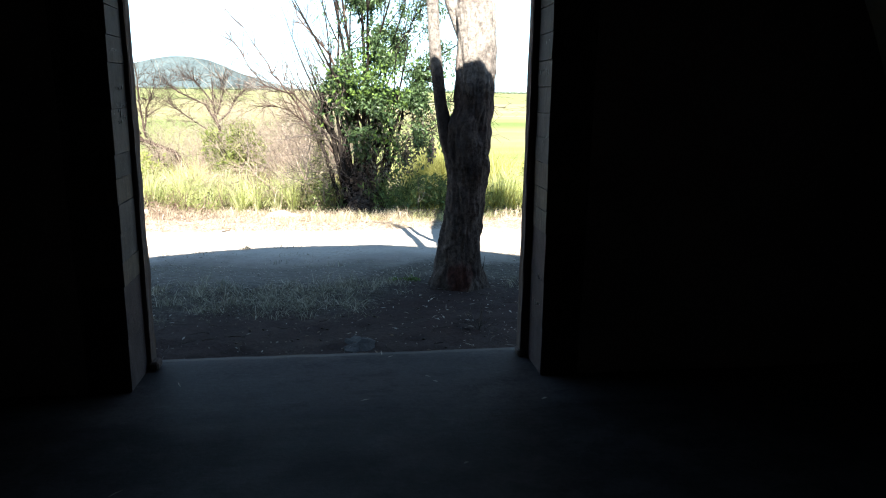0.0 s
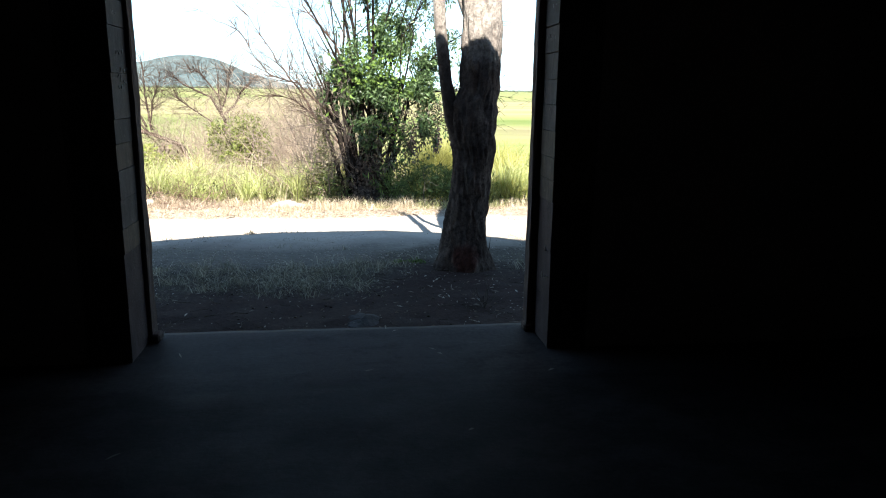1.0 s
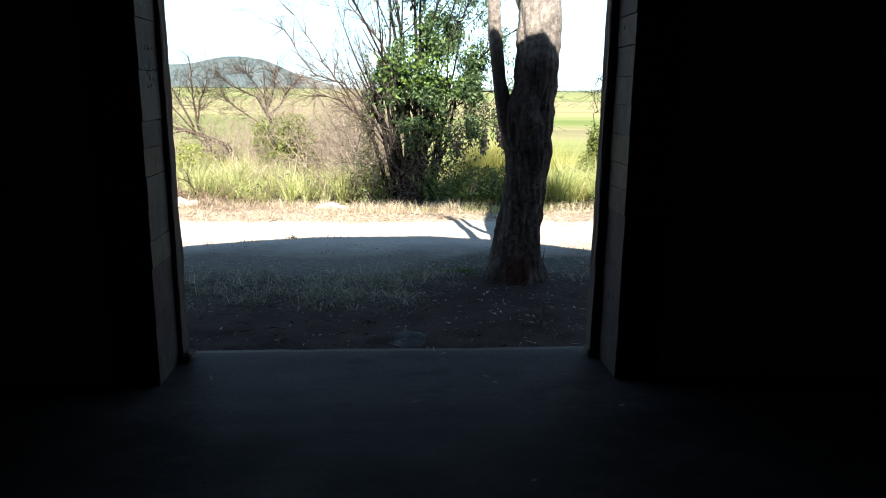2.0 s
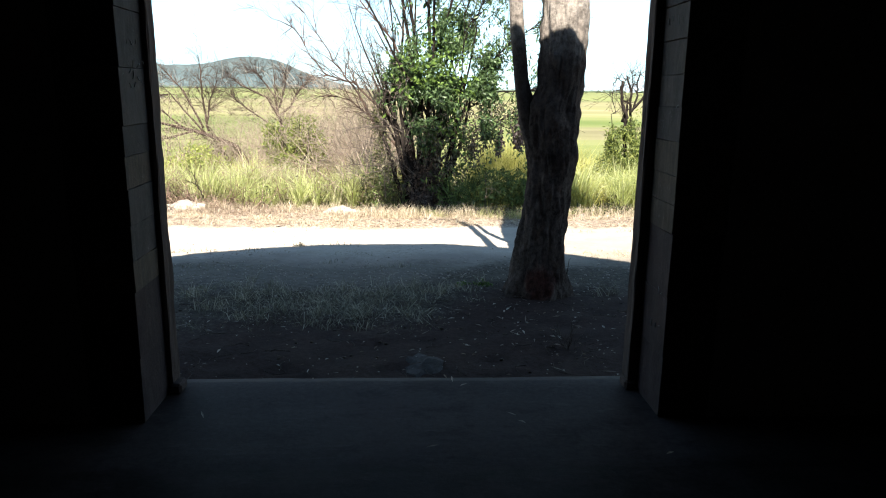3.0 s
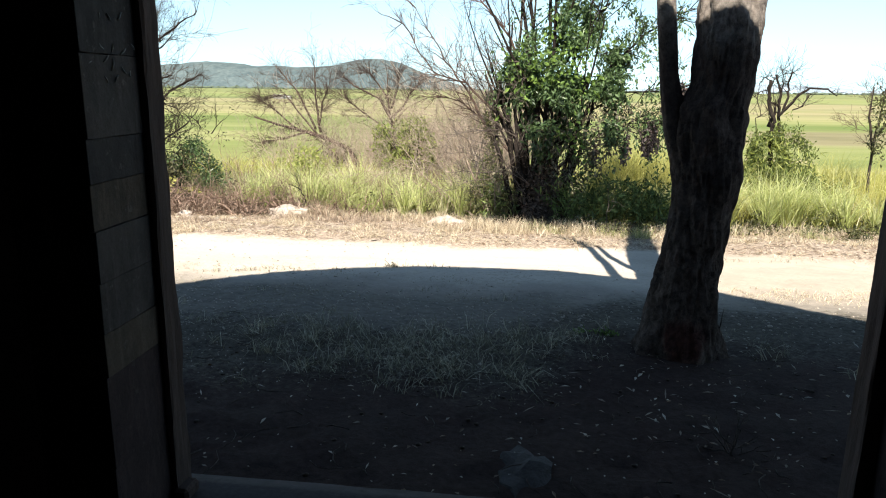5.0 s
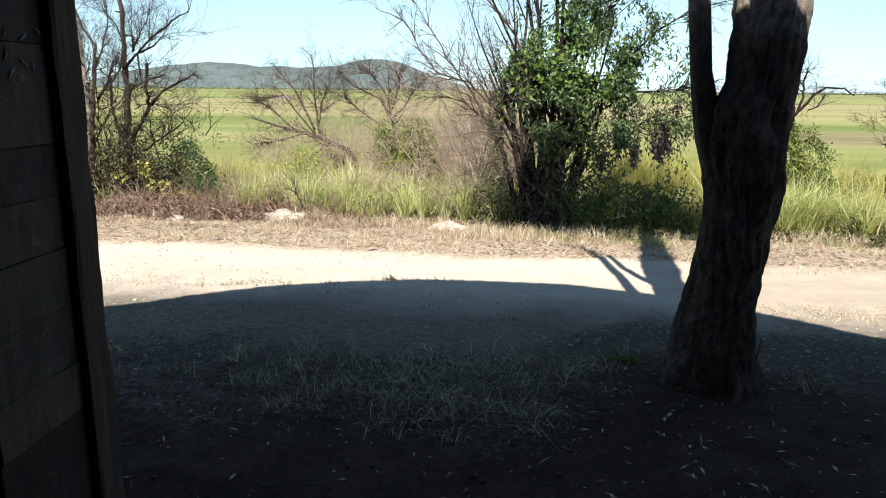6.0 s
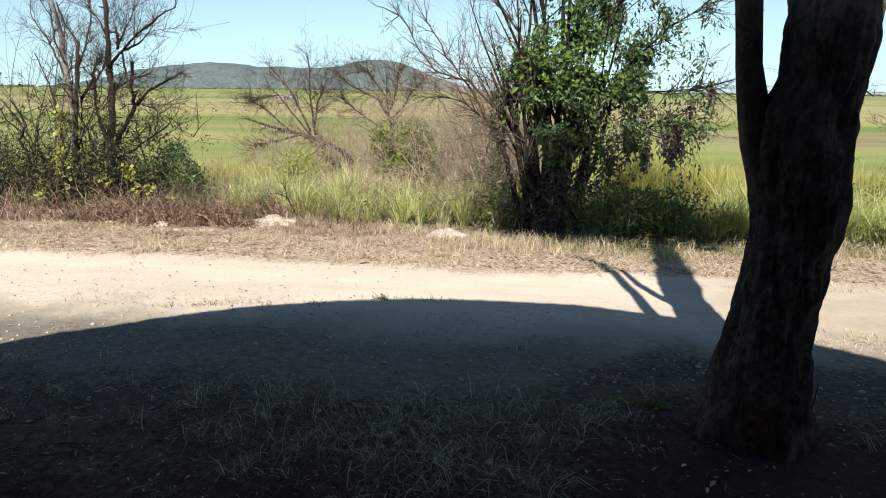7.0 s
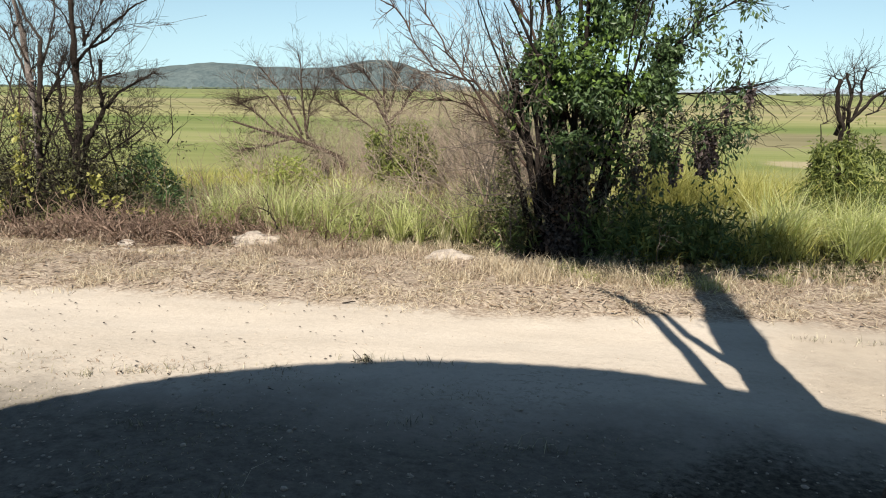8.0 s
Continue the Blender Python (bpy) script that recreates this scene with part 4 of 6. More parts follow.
    c = c[gaps > 0.09 + 0.12 * np.clip((c[:, 2] - 1.9) / 0.6, 0, 1) + 0.13 * np.clip((1.3 - c[:, 2]) / 0.6, 0, 1)]
    foot = (c[:, 2] < 0.6) & (c[:, 0] > 0.45) & (c[:, 0] < 1.35)
    c = c[~foot | (rng.uniform(size=len(c)) < 0.2)]
    part("foliage", leaves_mesh("foliage", rng, c, 0.078, 0.036, LEAF, 0.9), bush, "glossy green leaves")
    bright = [(0.42, 12.25, 1.9, 0.2, 0.15, 0.22), (0.55, 12.2, 1.55, 0.2, 0.12, 0.2), (1.72, 12.4, 2.1, 0.25, 0.15, 0.1), (0.95, 12.2, 2.3, 0.2, 0.12, 0.25), (0.3, 12.3, 1.2, 0.12, 0.12, 0.2)]
    bright += [(0.75, 12.15, 1.75, 0.35, 0.2, 0.4), (1.15, 12.1, 1.9, 0.4, 0.2, 0.45), (1.25, 12.15, 0.85, 0.3, 0.15, 0.35), (1.45, 12.2, 1.6, 0.25, 0.15, 0.3)]
    part("foliage", leaves_mesh("foliage", rng, clumps(rng, bright, 480), 0.08, 0.045, FRESHLEAF, 0.5), bush, "fresh yellow-green leaves")
    t = np.array(tips)
    t = t[(t[:, 2] < 3.2) & (t[:, 0] > 0.1) & (t[:, 0] < 2.75)]
    t = np.concatenate([np.repeat(t[t[:, 0] < 1.6], 4, 0), np.repeat(t[t[:, 0] >= 1.6][::9], 13, 0)])
    t = t + rng.normal(size=t.shape) * np.array([0.035, 0.035, 0.04])
    t[:, 2] -= rng.uniform(0, 0.17, len(t))
    part("foliage", leaves_mesh("foliage", rng, t, 0.07, 0.031, LEAF, 1.4), bush, "scattered dark leaves on the outer twigs")
    low = [(1.75, 12.3, -0.08, 0.75, 0.4, 0.44), (2.35, 12.4, -0.05, 0.6, 0.4, 0.42), (0.35, 12.5, -0.1, 0.3, 0.25, 0.35), (1.3, 12.3, 0.0, 0.4, 0.3, 0.4)]
    part("undergrowth", leaves_mesh("undergrowth", rng, clumps(rng, low, 3800), 0.11, 0.026, SHADELEAF, -0.4), bush, "low leafy growth round the foot")
    drab = [(1.0, 12.22, 0.8, 0.4, 0.15, 0.45), (1.2, 12.2, 0.35, 0.35, 0.15, 0.3), (1.45, 12.35, 0.55, 0.35, 0.25, 0.4), (1.7, 12.4, 0.7, 0.3, 0.25, 0.45), (0.35, 12.45, 0.2, 0.2, 0.2, 0.5), (1.95, 12.45, 1.15, 0.3, 0.2, 0.3), (1.55, 12.4, 1.1, 0.3, 0.2, 0.3)]
    part("dry_foliage", leaves_mesh("dry_foliage", rng, clumps(rng, drab, 1300), 0.06, 0.030, DRABLEAF, 1.2), bush, "withered grey-brown leaves hanging under the green")
    for ball, n in (((2.36, 12.55, 0.84, 0.13, 0.12, 0.27), 760), ((2.03, 12.5, 0.72, 0.07, 0.06, 0.24), 260), ((2.77, 12.6, 1.48, 0.05, 0.05, 0.16), 110), ((1.62, 12.5, 0.62, 0.08, 0.08, 0.2), 160), ((2.55, 12.6, 1.3, 0.06, 0.05, 0.14), 90), ((1.8, 12.5, 0.95, 0.08, 0.07, 0.25), 160)):
        part("dry_foliage", leaves_mesh("dry_foliage", rng, clumps(rng, [ball], n), 0.06, 0.034, DRYLEAF, 1.2), bush, "hanging bunch of dry purple-brown leaves")
    dead = [(0.92, 12.45, -0.1, 0.38, 0.2, 0.34), (0.95, 12.4, -0.22, 0.48, 0.25, 0.22), (0.9, 12.45, 0.1, 0.35, 0.2, 0.35), (1.0, 12.5, 0.3, 0.3, 0.2, 0.4)]
    part("dry_foliage", leaves_mesh("dry_foliage", rng, clumps(rng, dead, 3600), 0.06, 0.028, DEADLEAF, 0.5), bush, "dead brown leaves caught among the stems")
    flank = [(0.2, 12.6, 0.35, 0.2, 0.2, 0.55), (0.02, 12.7, -0.05, 0.28, 0.2, 0.35), (0.15, 12.6, 1.0, 0.14, 0.2, 0.45), (0.35, 12.45, -0.1, 0.25, 0.2, 0.3)]
    part("dry_foliage", leaves_mesh("dry_foliage", rng, clumps(rng, flank, 2300), 0.05, 0.026, OLIVE, 0.6), bush, "small olive leaves along the side")
    return bush


big_bush()
stalk_rng = random.Random(26)
stalk = thing("sapling", (1.78, 11.95, -0.40), "thin pale leafless sapling at the edge of the verge", "sapling")
s = Shape()
line, radii = drawn_limb(stalk_rng, [(1.76, -0.42), (1.80, -0.1), (1.77, 0.25)], 11.95, 0.007, 0.003)
s.tube(line, radii, 5)
for i in (5, 7, 8, 9):
    s.branch(stalk_rng, line[i], (stalk_rng.gauss(0, 1), 0, 0.6), 0.16, 0.004, 1, 2, 0.2, 0.0, 0.8, 3)
part("stem", s.mesh("stem", DEADWOOD), stalk)


def bare_thicket():
    """The grey tangle at the side of the big bush."""
    bush = thing("bare_shrub", (-0.2, 13.4, -0.45), "leafless grey-brown twiggy shrub leaning beside the green bush", "shrub")
    base = [((0.25 - 0.09 * i, 13.2 + 0.1 * (i % 3), -0.5), (dx, 0.1, 1.0), L, r) for i, (dx, L, r) in enumerate([(-0.75, 1.9, 0.016), (-0.5, 2.4, 0.018), (-0.35, 2.6, 0.018), (-0.95, 1.6, 0.014), (-0.2, 2.4, 0.016), (-1.3, 1.4, 0.012), (-0.6, 1.6, 0.014)])]
    stems(bush, "stem", 8, base, BRUSH, depth=3, kids=4, wiggle=0.13, lift=0.0, spread=0.8, sides=5)


bare_thicket()

zb = float(ground_z(-4.4, 22.5))
bare_tree("dead_tree", (-4.6, 22.5, zb), "fallen bare tree with branches spread low over the bank", 31, [
    ([(-4.2, zb), (-4.64, -0.26), (-5.39, 0.05), (-5.87, 0.21), (-6.7, 0.4), (-7.5, 0.62)], 0.085, 0.02, DARKTWIG), ([(-5.5, 0.05), (-6.06, 0.71), (-6.52, 1.29), (-7.15, 1.16)], 0.035, 0.01, DARKTWIG),
    ([(-5.45, 0.2), (-5.5, 0.6), (-5.56, 1.24), (-5.56, 2.1)], 0.04, 0.012, DARKTWIG), ([(-5.48, 0.39), (-5.36, 1.04), (-5.08, 1.75)], 0.03, 0.01, DARKTWIG), ([(-5.6, 0.3), (-6.1, 1.36), (-6.6, 1.95)], 0.04, 0.01, DARKTWIG),
    ([(-4.8, zb), (-4.86, -0.74), (-5.2, -0.2)], 0.05, 0.03, DARKTWIG), ([(-5.9, 0.2), (-6.6, 0.0), (-7.2, -0.1)], 0.03, 0.008, DARKTWIG), ([(-6.2, 0.3), (-6.9, 0.9), (-7.4, 1.2)], 0.025, 0.008, DARKTWIG)],
    22.5, 26, 0.6, 2, DARKTWIG, DARKTWIG, kids=3, thin=0.009, lift=-0.02)
bare_tree("dead_tree", (-3.36, 23.0, zb), "upright bare brown tree on the bank", 37, [
    ([(-3.3, zb), (-3.36, -0.3), (-3.36, 0.42), (-3.49, 1.0), (-3.51, 1.9)], 0.08, 0.015, DARKTWIG), ([(-3.36, 0.5), (-3.72, 1.19), (-4.52, 1.57), (-4.8, 1.8)], 0.045, 0.01, DARKTWIG), ([(-3.36, 0.7), (-3.06, 0.94), (-2.8, 1.4), (-2.6, 1.6)], 0.045, 0.01, DARKTWIG),
    ([(-3.4, 0.2), (-4.0, 0.61), (-4.54, 0.99), (-4.94, 1.31)], 0.035, 0.008, DARKTWIG), ([(-3.5, 1.2), (-3.98, 1.89), (-4.31, 2.05)], 0.03, 0.008, DARKTWIG), ([(-3.4, 0.9), (-3.2, 1.5), (-3.15, 2.0)], 0.03, 0.008, DARKTWIG)],
    23.0, 32, 0.6, 2, DARKTWIG, DARKTWIG, kids=3, thin=0.009, lift=0.0)

# fine brown brush that fills the bank behind the grass
haze = Shape()
hr = random.Random(45)
for k in range(1240):
    if k < 800:
        x, y = hr.uniform(-2.7, 0.5), hr.uniform(15.5, 21.5)
    else:
        x, y = hr.uniform(-6.4, -1.6), hr.uniform(19.5, 25.5)
    if noise.noise(Vector((x * 1.3, y * 0.4, 6))) < (-0.12 if k < 800 else 0.02):
        continue
    if y < 18.9 and -3.0 < x + 0.16 * (18.5 - y) * -1 < -1.0:
        continue
    z = float(ground_z(x, y))
    tall = 1.0 + 0.55 * noise.noise(Vector((x * 0.8, y * 0.5, 2)))
    haze.branch(hr, (x, y, z), (hr.gauss(-0.1, 0.45), hr.gauss(0, 0.3), 1), hr.uniform(0.8, 1.9) * tall * (0.95 if k >= 800 else 0.72 + 0.5 * rise(x, -2.0, -0.8)), hr.uniform(0.010, 0.018), 2, 4, 0.17, 0.01, 0.85, 3)
tagged(new("bare_brush", haze.mesh("bare_brush", BRUSH)), "haze of bare pinkish-brown brush on the bank", "brush", kind="stuff")


def noise_pick(points, grain, level=0.02):
    """Which of the points lie in the fuller patches."""
    return np.array([noise.noise(Vector(q) * grain) > level for q in points.tolist()])


def left_cluster():
    rng = np.random.default_rng(51)
    prng = random.Random(7)
    g = -0.48
    clump = bare_tree("dead_tree", (-7.9, 16.4, -0.95), "clump of grey dead trunks with broken stubs and fine twigs", 52, [
        ([(-8.52, -1.00), (-8.49, 0.11), (-8.45, 1.02), (-8.49, 1.70), (-8.51, 2.37), (-8.67, 3.12)], 0.075, 0.035, PALEWOOD),
        ([(-8.50, -1.14), (-8.46, 0.11), (-8.36, 1.02), (-8.24, 1.80), (-8.14, 2.28), (-8.39, 2.61), (-8.52, 3.03)], 0.065, 0.012, DARKSTEM),
        ([(-7.83, -1.14), (-7.72, 0.43), (-7.60, 1.03), (-7.56, 1.52), (-7.59, 1.90), (-7.56, 2.37), (-7.53, 2.93), (-7.53, 3.47)], 0.075, 0.035, DARKSTEM),
        ([(-7.58, 1.85), (-7.25, 2.14), (-6.90, 2.45), (-6.35, 2.83), (-6.11, 2.92)], 0.030, 0.008, BLACKSTEM),
        ([(-7.23, 2.15), (-6.92, 2.28), (-6.63, 2.56)], 0.024, 0.006, BLACKSTEM),
        ([(-7.33, 2.21), (-7.16, 2.51), (-6.97, 2.79)], 0.018, 0.005, BLACKSTEM),
        ([(-7.75, -0.29), (-7.56, 0.43), (-7.30, 0.79), (-7.14, 1.11), (-7.16, 1.52), (-7.09, 1.95)], 0.050, 0.030, BLACKSTEM),
        ([(-7.14, 1.11), (-6.91, 1.38), (-6.52, 1.58), (-6.14, 1.75)], 0.030, 0.009, BLACKSTEM),
        ([(-7.58, 1.37), (-7.32, 1.52), (-7.04, 1.64), (-6.72, 1.72)], 0.026, 0.014, BLACKSTEM),
        ([(-7.26, 2.11), (-7.24, 1.81), (-7.23, 1.57)], 0.020, 0.015, BLACKSTEM),
        ([(-7.60, 0.02), (-7.86, 0.63), (-7.92, 1.02), (-7.93, 1.42), (-7.87, 1.90)], 0.040, 0.020, BLACKSTEM),
        ([(-7.91, 1.47), (-7.73, 1.71), (-7.61, 1.85)], 0.022, 0.010, BLACKSTEM),
        ([(-7.37, 0.13), (-7.02, 0.39), (-6.73, 0.55), (-6.44, 0.75)], 0.022, 0.013, BLACKSTEM),
        ([(-7.49, 1.03), (-7.31, 1.13), (-7.05, 1.14), (-6.73, 1.04), (-6.60, 0.83)], 0.012, 0.007, BLACKSTEM),
        ([(-7.58, 2.28), (-7.70, 2.65), (-7.94, 2.98)], 0.020, 0.008, BLACKSTEM),
        ([(-7.36, 2.17), (-7.33, 2.39)], 0.030, 0.022, BLACKSTEM),
        ([(-8.67, -0.00), (-8.72, 0.81), (-8.85, 1.50), (-9.09, 2.09)], 0.022, 0.008, DARKSTEM),
        ([(-8.44, 1.12), (-8.59, 1.80), (-8.83, 2.37), (-9.10, 2.75)], 0.024, 0.008, DARKSTEM),
        ([(-8.32, 1.70), (-8.04, 2.23), (-7.87, 2.75), (-7.88, 3.21)], 0.022, 0.008, DARKSTEM),
        ([(-8.46, 1.90), (-8.63, 2.28), (-8.65, 2.75), (-8.88, 3.12)], 0.020, 0.007, DARKSTEM),
        ([(-8.32, 1.22), (-8.05, 1.61), (-7.91, 2.00)], 0.030, 0.020, BLACKSTEM)],
        16.4, 7, 0.62, 2, twig_wood=DARKSTEM, thin=0.009, stubs=6)
    tangle, ends = Shape(), []
    for _ in range(150):
        x = prng.choice((-8.5, -7.7, -7.4, -7.0)) + prng.gauss(0, 0.35)
        z = prng.uniform(-0.9, 1.5) if x < -7.2 else prng.uniform(-0.9, 0.9)
        tangle.branch(prng, (x, 16.3 + prng.gauss(0, 0.25), z), (prng.gauss(0, 1), prng.gauss(0, 0.5), prng.gauss(0.15, 0.7)), prng.uniform(0.35, 0.9), prng.uniform(0.007, 0.014), 2, 3, 0.24, -0.02, 0.9, 4, ends)
    part("tangle", tangle.mesh("tangle", BLACKSTEM), clump, "knotted dark twigs between the trunks")["kind"] = "stuff"
    ends = np.array(ends)
    ends = ends[noise_pick(ends, 1.7, 0.3) & (ends[:, 2] > -0.9)]
    ends = np.repeat(ends, 2, 0) + rng.normal(size=(len(ends) * 2, 3)) * 0.06
    part("foliage", leaves_mesh("foliage", rng, ends, 0.075, 0.036, OLIVE, 0.8), clump, "sparse olive leaves of a creeper")["kind"] = "stuff"
    snags = []
    for _ in range(13):
        x0, h = prng.uniform(-7.6, -5.7), prng.uniform(0.2, 1.5)
        pts = [(x0, g)]
        while pts[-1][1] < h:
            pts.append((pts[-1][0] + prng.gauss(0.02, 0.13), pts[-1][1] + prng.uniform(0.2, 0.45)))
        r = prng.uniform(0.012, 0.026)
        snags.append((pts, r, r * 0.6, BLACKSTEM))
    bare_tree("dead_tree", (-6.5, 13.8, g), "thicket of thin blackish dead stems with broken tops", 54, snags, 13.85, 6, 0.4, 1, twig_wood=DARKSTEM, stubs=3)
    # the shrub of fine twigs at its far side
    side = thing("bare_shrub", (-7.6, 14.4, g), "thin grey leafless shrub among dead trunks", "shrub")
    stems(side, "stem", 58, [((-7.1 - 0.16 * i, 14.3, g), (prng.gauss(-0.1, 0.35), 0, 1), prng.uniform(2.2, 3.3), 0.02) for i in range(7)], TWIG, depth=3, kids=3, wiggle=0.12, lift=0.03, spread=0.7, sides=4)
    vine = thing("vine", (-6.5, 13.2, -0.43), "yellow-leaved vine climbing among dead trunks", "vine")
    balls = [(-6.42, 13.15, 1.0, 0.08, 0.06, 0.25), (-6.45, 13.1, 0.35, 0.12, 0.06, 0.4), (-5.75, 13.1, 0.1, 0.2, 0.06, 0.05), (-5.1, 13.1, -0.02, 0.22, 0.06, 0.10), (-5.35, 13.1, 0.25, 0.12, 0.06, 0.15), (-4.75, 13.1, -0.15, 0.2, 0.06, 0.05), (-6.7, 13.0, -0.05, 0.1, 0.06, 0.2)]
    part("foliage", leaves_mesh("foliage", rng, clumps(rng, balls, 230), 0.085, 0.07, YELLOWLEAF), vine)["kind"] = "stuff"
    s = Shape()
    s.tube([(-6.5, 13.2, -0.47), (-6.42, 13.15, 0.3), (-6.45, 13.2, 1.0), (-6.5, 13.6, 1.5)], [0.012, 0.011, 0.009, 0.005], 5)
    part("stalk", s.mesh("stalk", TWIG), vine)
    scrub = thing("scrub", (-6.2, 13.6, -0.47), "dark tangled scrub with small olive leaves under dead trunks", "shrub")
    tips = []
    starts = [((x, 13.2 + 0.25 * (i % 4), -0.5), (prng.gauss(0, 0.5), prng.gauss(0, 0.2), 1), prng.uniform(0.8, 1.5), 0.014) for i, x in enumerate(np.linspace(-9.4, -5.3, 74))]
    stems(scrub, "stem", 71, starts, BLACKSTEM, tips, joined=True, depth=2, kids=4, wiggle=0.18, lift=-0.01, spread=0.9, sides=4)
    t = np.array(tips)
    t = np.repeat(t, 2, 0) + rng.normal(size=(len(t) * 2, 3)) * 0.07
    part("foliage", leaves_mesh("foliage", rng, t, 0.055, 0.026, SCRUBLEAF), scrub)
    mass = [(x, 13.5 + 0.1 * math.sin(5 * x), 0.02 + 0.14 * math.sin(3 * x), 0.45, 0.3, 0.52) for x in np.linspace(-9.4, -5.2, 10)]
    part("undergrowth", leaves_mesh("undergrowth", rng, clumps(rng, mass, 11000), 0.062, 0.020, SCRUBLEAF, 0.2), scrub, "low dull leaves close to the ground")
    sprig = [(-4.95, 13.7, 0.5, 0.22, 0.25, 0.22), (-5.2, 13.7, 0.22, 0.3, 0.25, 0.25), (-4.65, 13.7, 0.15, 0.25, 0.25, 0.25), (-4.5, 13.7, -0.1, 0.2, 0.2, 0.2), (-4.75, 13.6, 0.38, 0.2, 0.2, 0.15)]
    part("foliage", leaves_mesh("foliage", rng, clumps(rng, sprig, 1500), 0.09, 0.024, LEAF), scrub, "fresh green leafy spray")


left_cluster()


def right_sapling():
    rng = np.random.default_rng(61)
    bare_tree("dead_tree", (6.32, 18.50, -1.19), "stubby dead sapling smothered by a leafy green vine", 61, [
        ([(6.25, -1.19), (5.96, 0.45), (5.99, 0.87), (5.85, 1.32), (5.85, 1.77)], 0.050, 0.032, BLACKSTEM),
        ([(5.94, 0.76), (6.04, 1.05), (6.04, 1.19)], 0.034, 0.028, BLACKSTEM),
        ([(6.40, -1.19), (6.14, 0.77), (6.11, 1.17), (6.11, 1.47), (6.02, 1.77), (5.98, 1.87)], 0.045, 0.018, BLACKSTEM),
        ([(6.10, 1.02), (6.27, 1.22), (6.45, 1.46), (6.67, 1.60), (7.02, 1.58), (7.23, 1.44)], 0.036, 0.009, BLACKSTEM),
        ([(6.17, 1.12), (6.22, 1.42), (6.22, 1.67), (6.25, 1.92)], 0.028, 0.018, BLACKSTEM),
        ([(6.23, 1.77), (6.28, 1.93), (6.35, 1.89)], 0.020, 0.010, BLACKSTEM),
        ([(6.12, 1.32), (6.15, 1.67), (6.11, 1.99)], 0.020, 0.008, BLACKSTEM),
        ([(5.84, 1.55), (5.67, 1.52), (5.55, 1.39)], 0.012, 0.005, BLACKSTEM),
        ([(5.85, 1.75), (5.72, 1.83), (5.64, 1.67)], 0.012, 0.005, BLACKSTEM),
        ([(6.38, 1.13), (6.56, 1.21), (6.67, 1.46)], 0.014, 0.009, BLACKSTEM),
        ([(5.73, 0.13), (5.62, 0.96), (5.73, 1.01), (5.63, 1.27)], 0.010, 0.006, BLACKSTEM),
        ([(5.88, 1.52), (5.96, 1.77), (6.10, 1.87)], 0.014, 0.007, BLACKSTEM)],
        18.5, 8, 0.4, 1, twig_wood=DARKSTEM, kids=4, thin=0.006, stubs=2)
    vine = thing("vine_mound", (6.22, 18.30, -1.15), "mound of green vine leaves over a dead sapling", "vine")
    balls = [(6.16, 18.30, -0.72, 1.1, 0.6, 0.85), (6.06, 18.30, 0.10, 0.74, 0.45, 0.80), (6.85, 18.30, -0.75, 0.95, 0.5, 0.65), (5.52, 18.30, -0.80, 0.75, 0.45, 0.55), (5.95, 18.40, 0.41, 0.42, 0.35, 0.4), (6.55, 18.40, 0.27, 0.3, 0.25, 0.4)]
    lumps = clumps(rng, balls, 21000)
    lumps = lumps[np.array([noise.noise(Vector(q) * 2.6) for q in lumps.tolist()]) > -0.1]
    part("foliage", leaves_mesh("foliage", rng, lumps, 0.11, 0.034, SIDELEAF, 0.8), vine)["kind"] = "stuff"
    strands = clumps(rng, balls, 3200)
    part("foliage", leaves_mesh("foliage", rng, strands[strands[:, 1] < 18.3], 0.22, 0.02, SHRUBLEAF, 1.2), vine, "long drooping lime-green leaves")["kind"] = "stuff"
    # a thin leafy stem further along
    leafy_stem = bare_tree("sapling", (6.5, 15.0, -0.6), "thin upright sapling with sparse olive leaves", 67, [
        ([(6.5, -0.6), (6.46, 0.6), (6.55, 1.7)], 0.026, 0.012, DARKSTEM), ([(6.47, 0.5), (6.3, 1.1), (6.32, 1.6)], 0.02, 0.008, DARKSTEM), ([(6.5, 0.8), (6.7, 1.3), (6.85, 1.45)], 0.016, 0.006, DARKSTEM)], 15.0, 6, 0.4, 2)
    tagged(leafy_stem, category="sapling")
    sparse = [(6.5, 15.0, 1.3, 0.22, 0.2, 0.45), (6.48, 15.0, 0.7, 0.16, 0.2, 0.35)]
    part("foliage", leaves_mesh("foliage", rng, clumps(rng, sparse, 420), 0.08, 0.035, OLIVE, 0.8), leafy_stem)["kind"] = "stuff"


right_sapling()


def small_shrub(name, label, balls, count, material, seed, leaf=(0.08, 0.04)):
    rng = np.random.default_rng(seed)
    x, y = balls[0][0], balls[0][1]
    z = float(ground_z(x, y))
    ob = thing(name, (x, y, z), label, "shrub")
    prng = random.Random(seed)
    starts = [((x + prng.gauss(0, 0.12), y, z - 0.05), (prng.gauss(0, 0.5), prng.gauss(0, 0.3), 1), (balls[0][2] - z) * 1.3, 0.02) for _ in range(7)]
    stems(ob, "stem", seed, starts, DARKSTEM, depth=2, kids=3, wiggle=0.12, lift=0.02, spread=0.7, sides=4)
    part("foliage", leaves_mesh("foliage", rng, clumps(rng, balls, count), *leaf, material), ob)


small_shrub("shrub", "small green shrub before the bare trees", [(-1.95, 18.5, 0.5, 0.42, 0.4, 0.45), (-2.7, 18.4, 0.42, 0.28, 0.3, 0.35), (-1.7, 18.6, 0.1, 0.40, 0.35, 0.45), (-2.3, 18.5, -0.1, 0.6, 0.4, 0.5)], 4200, MIDLEAF, 81, (0.11, 0.036))
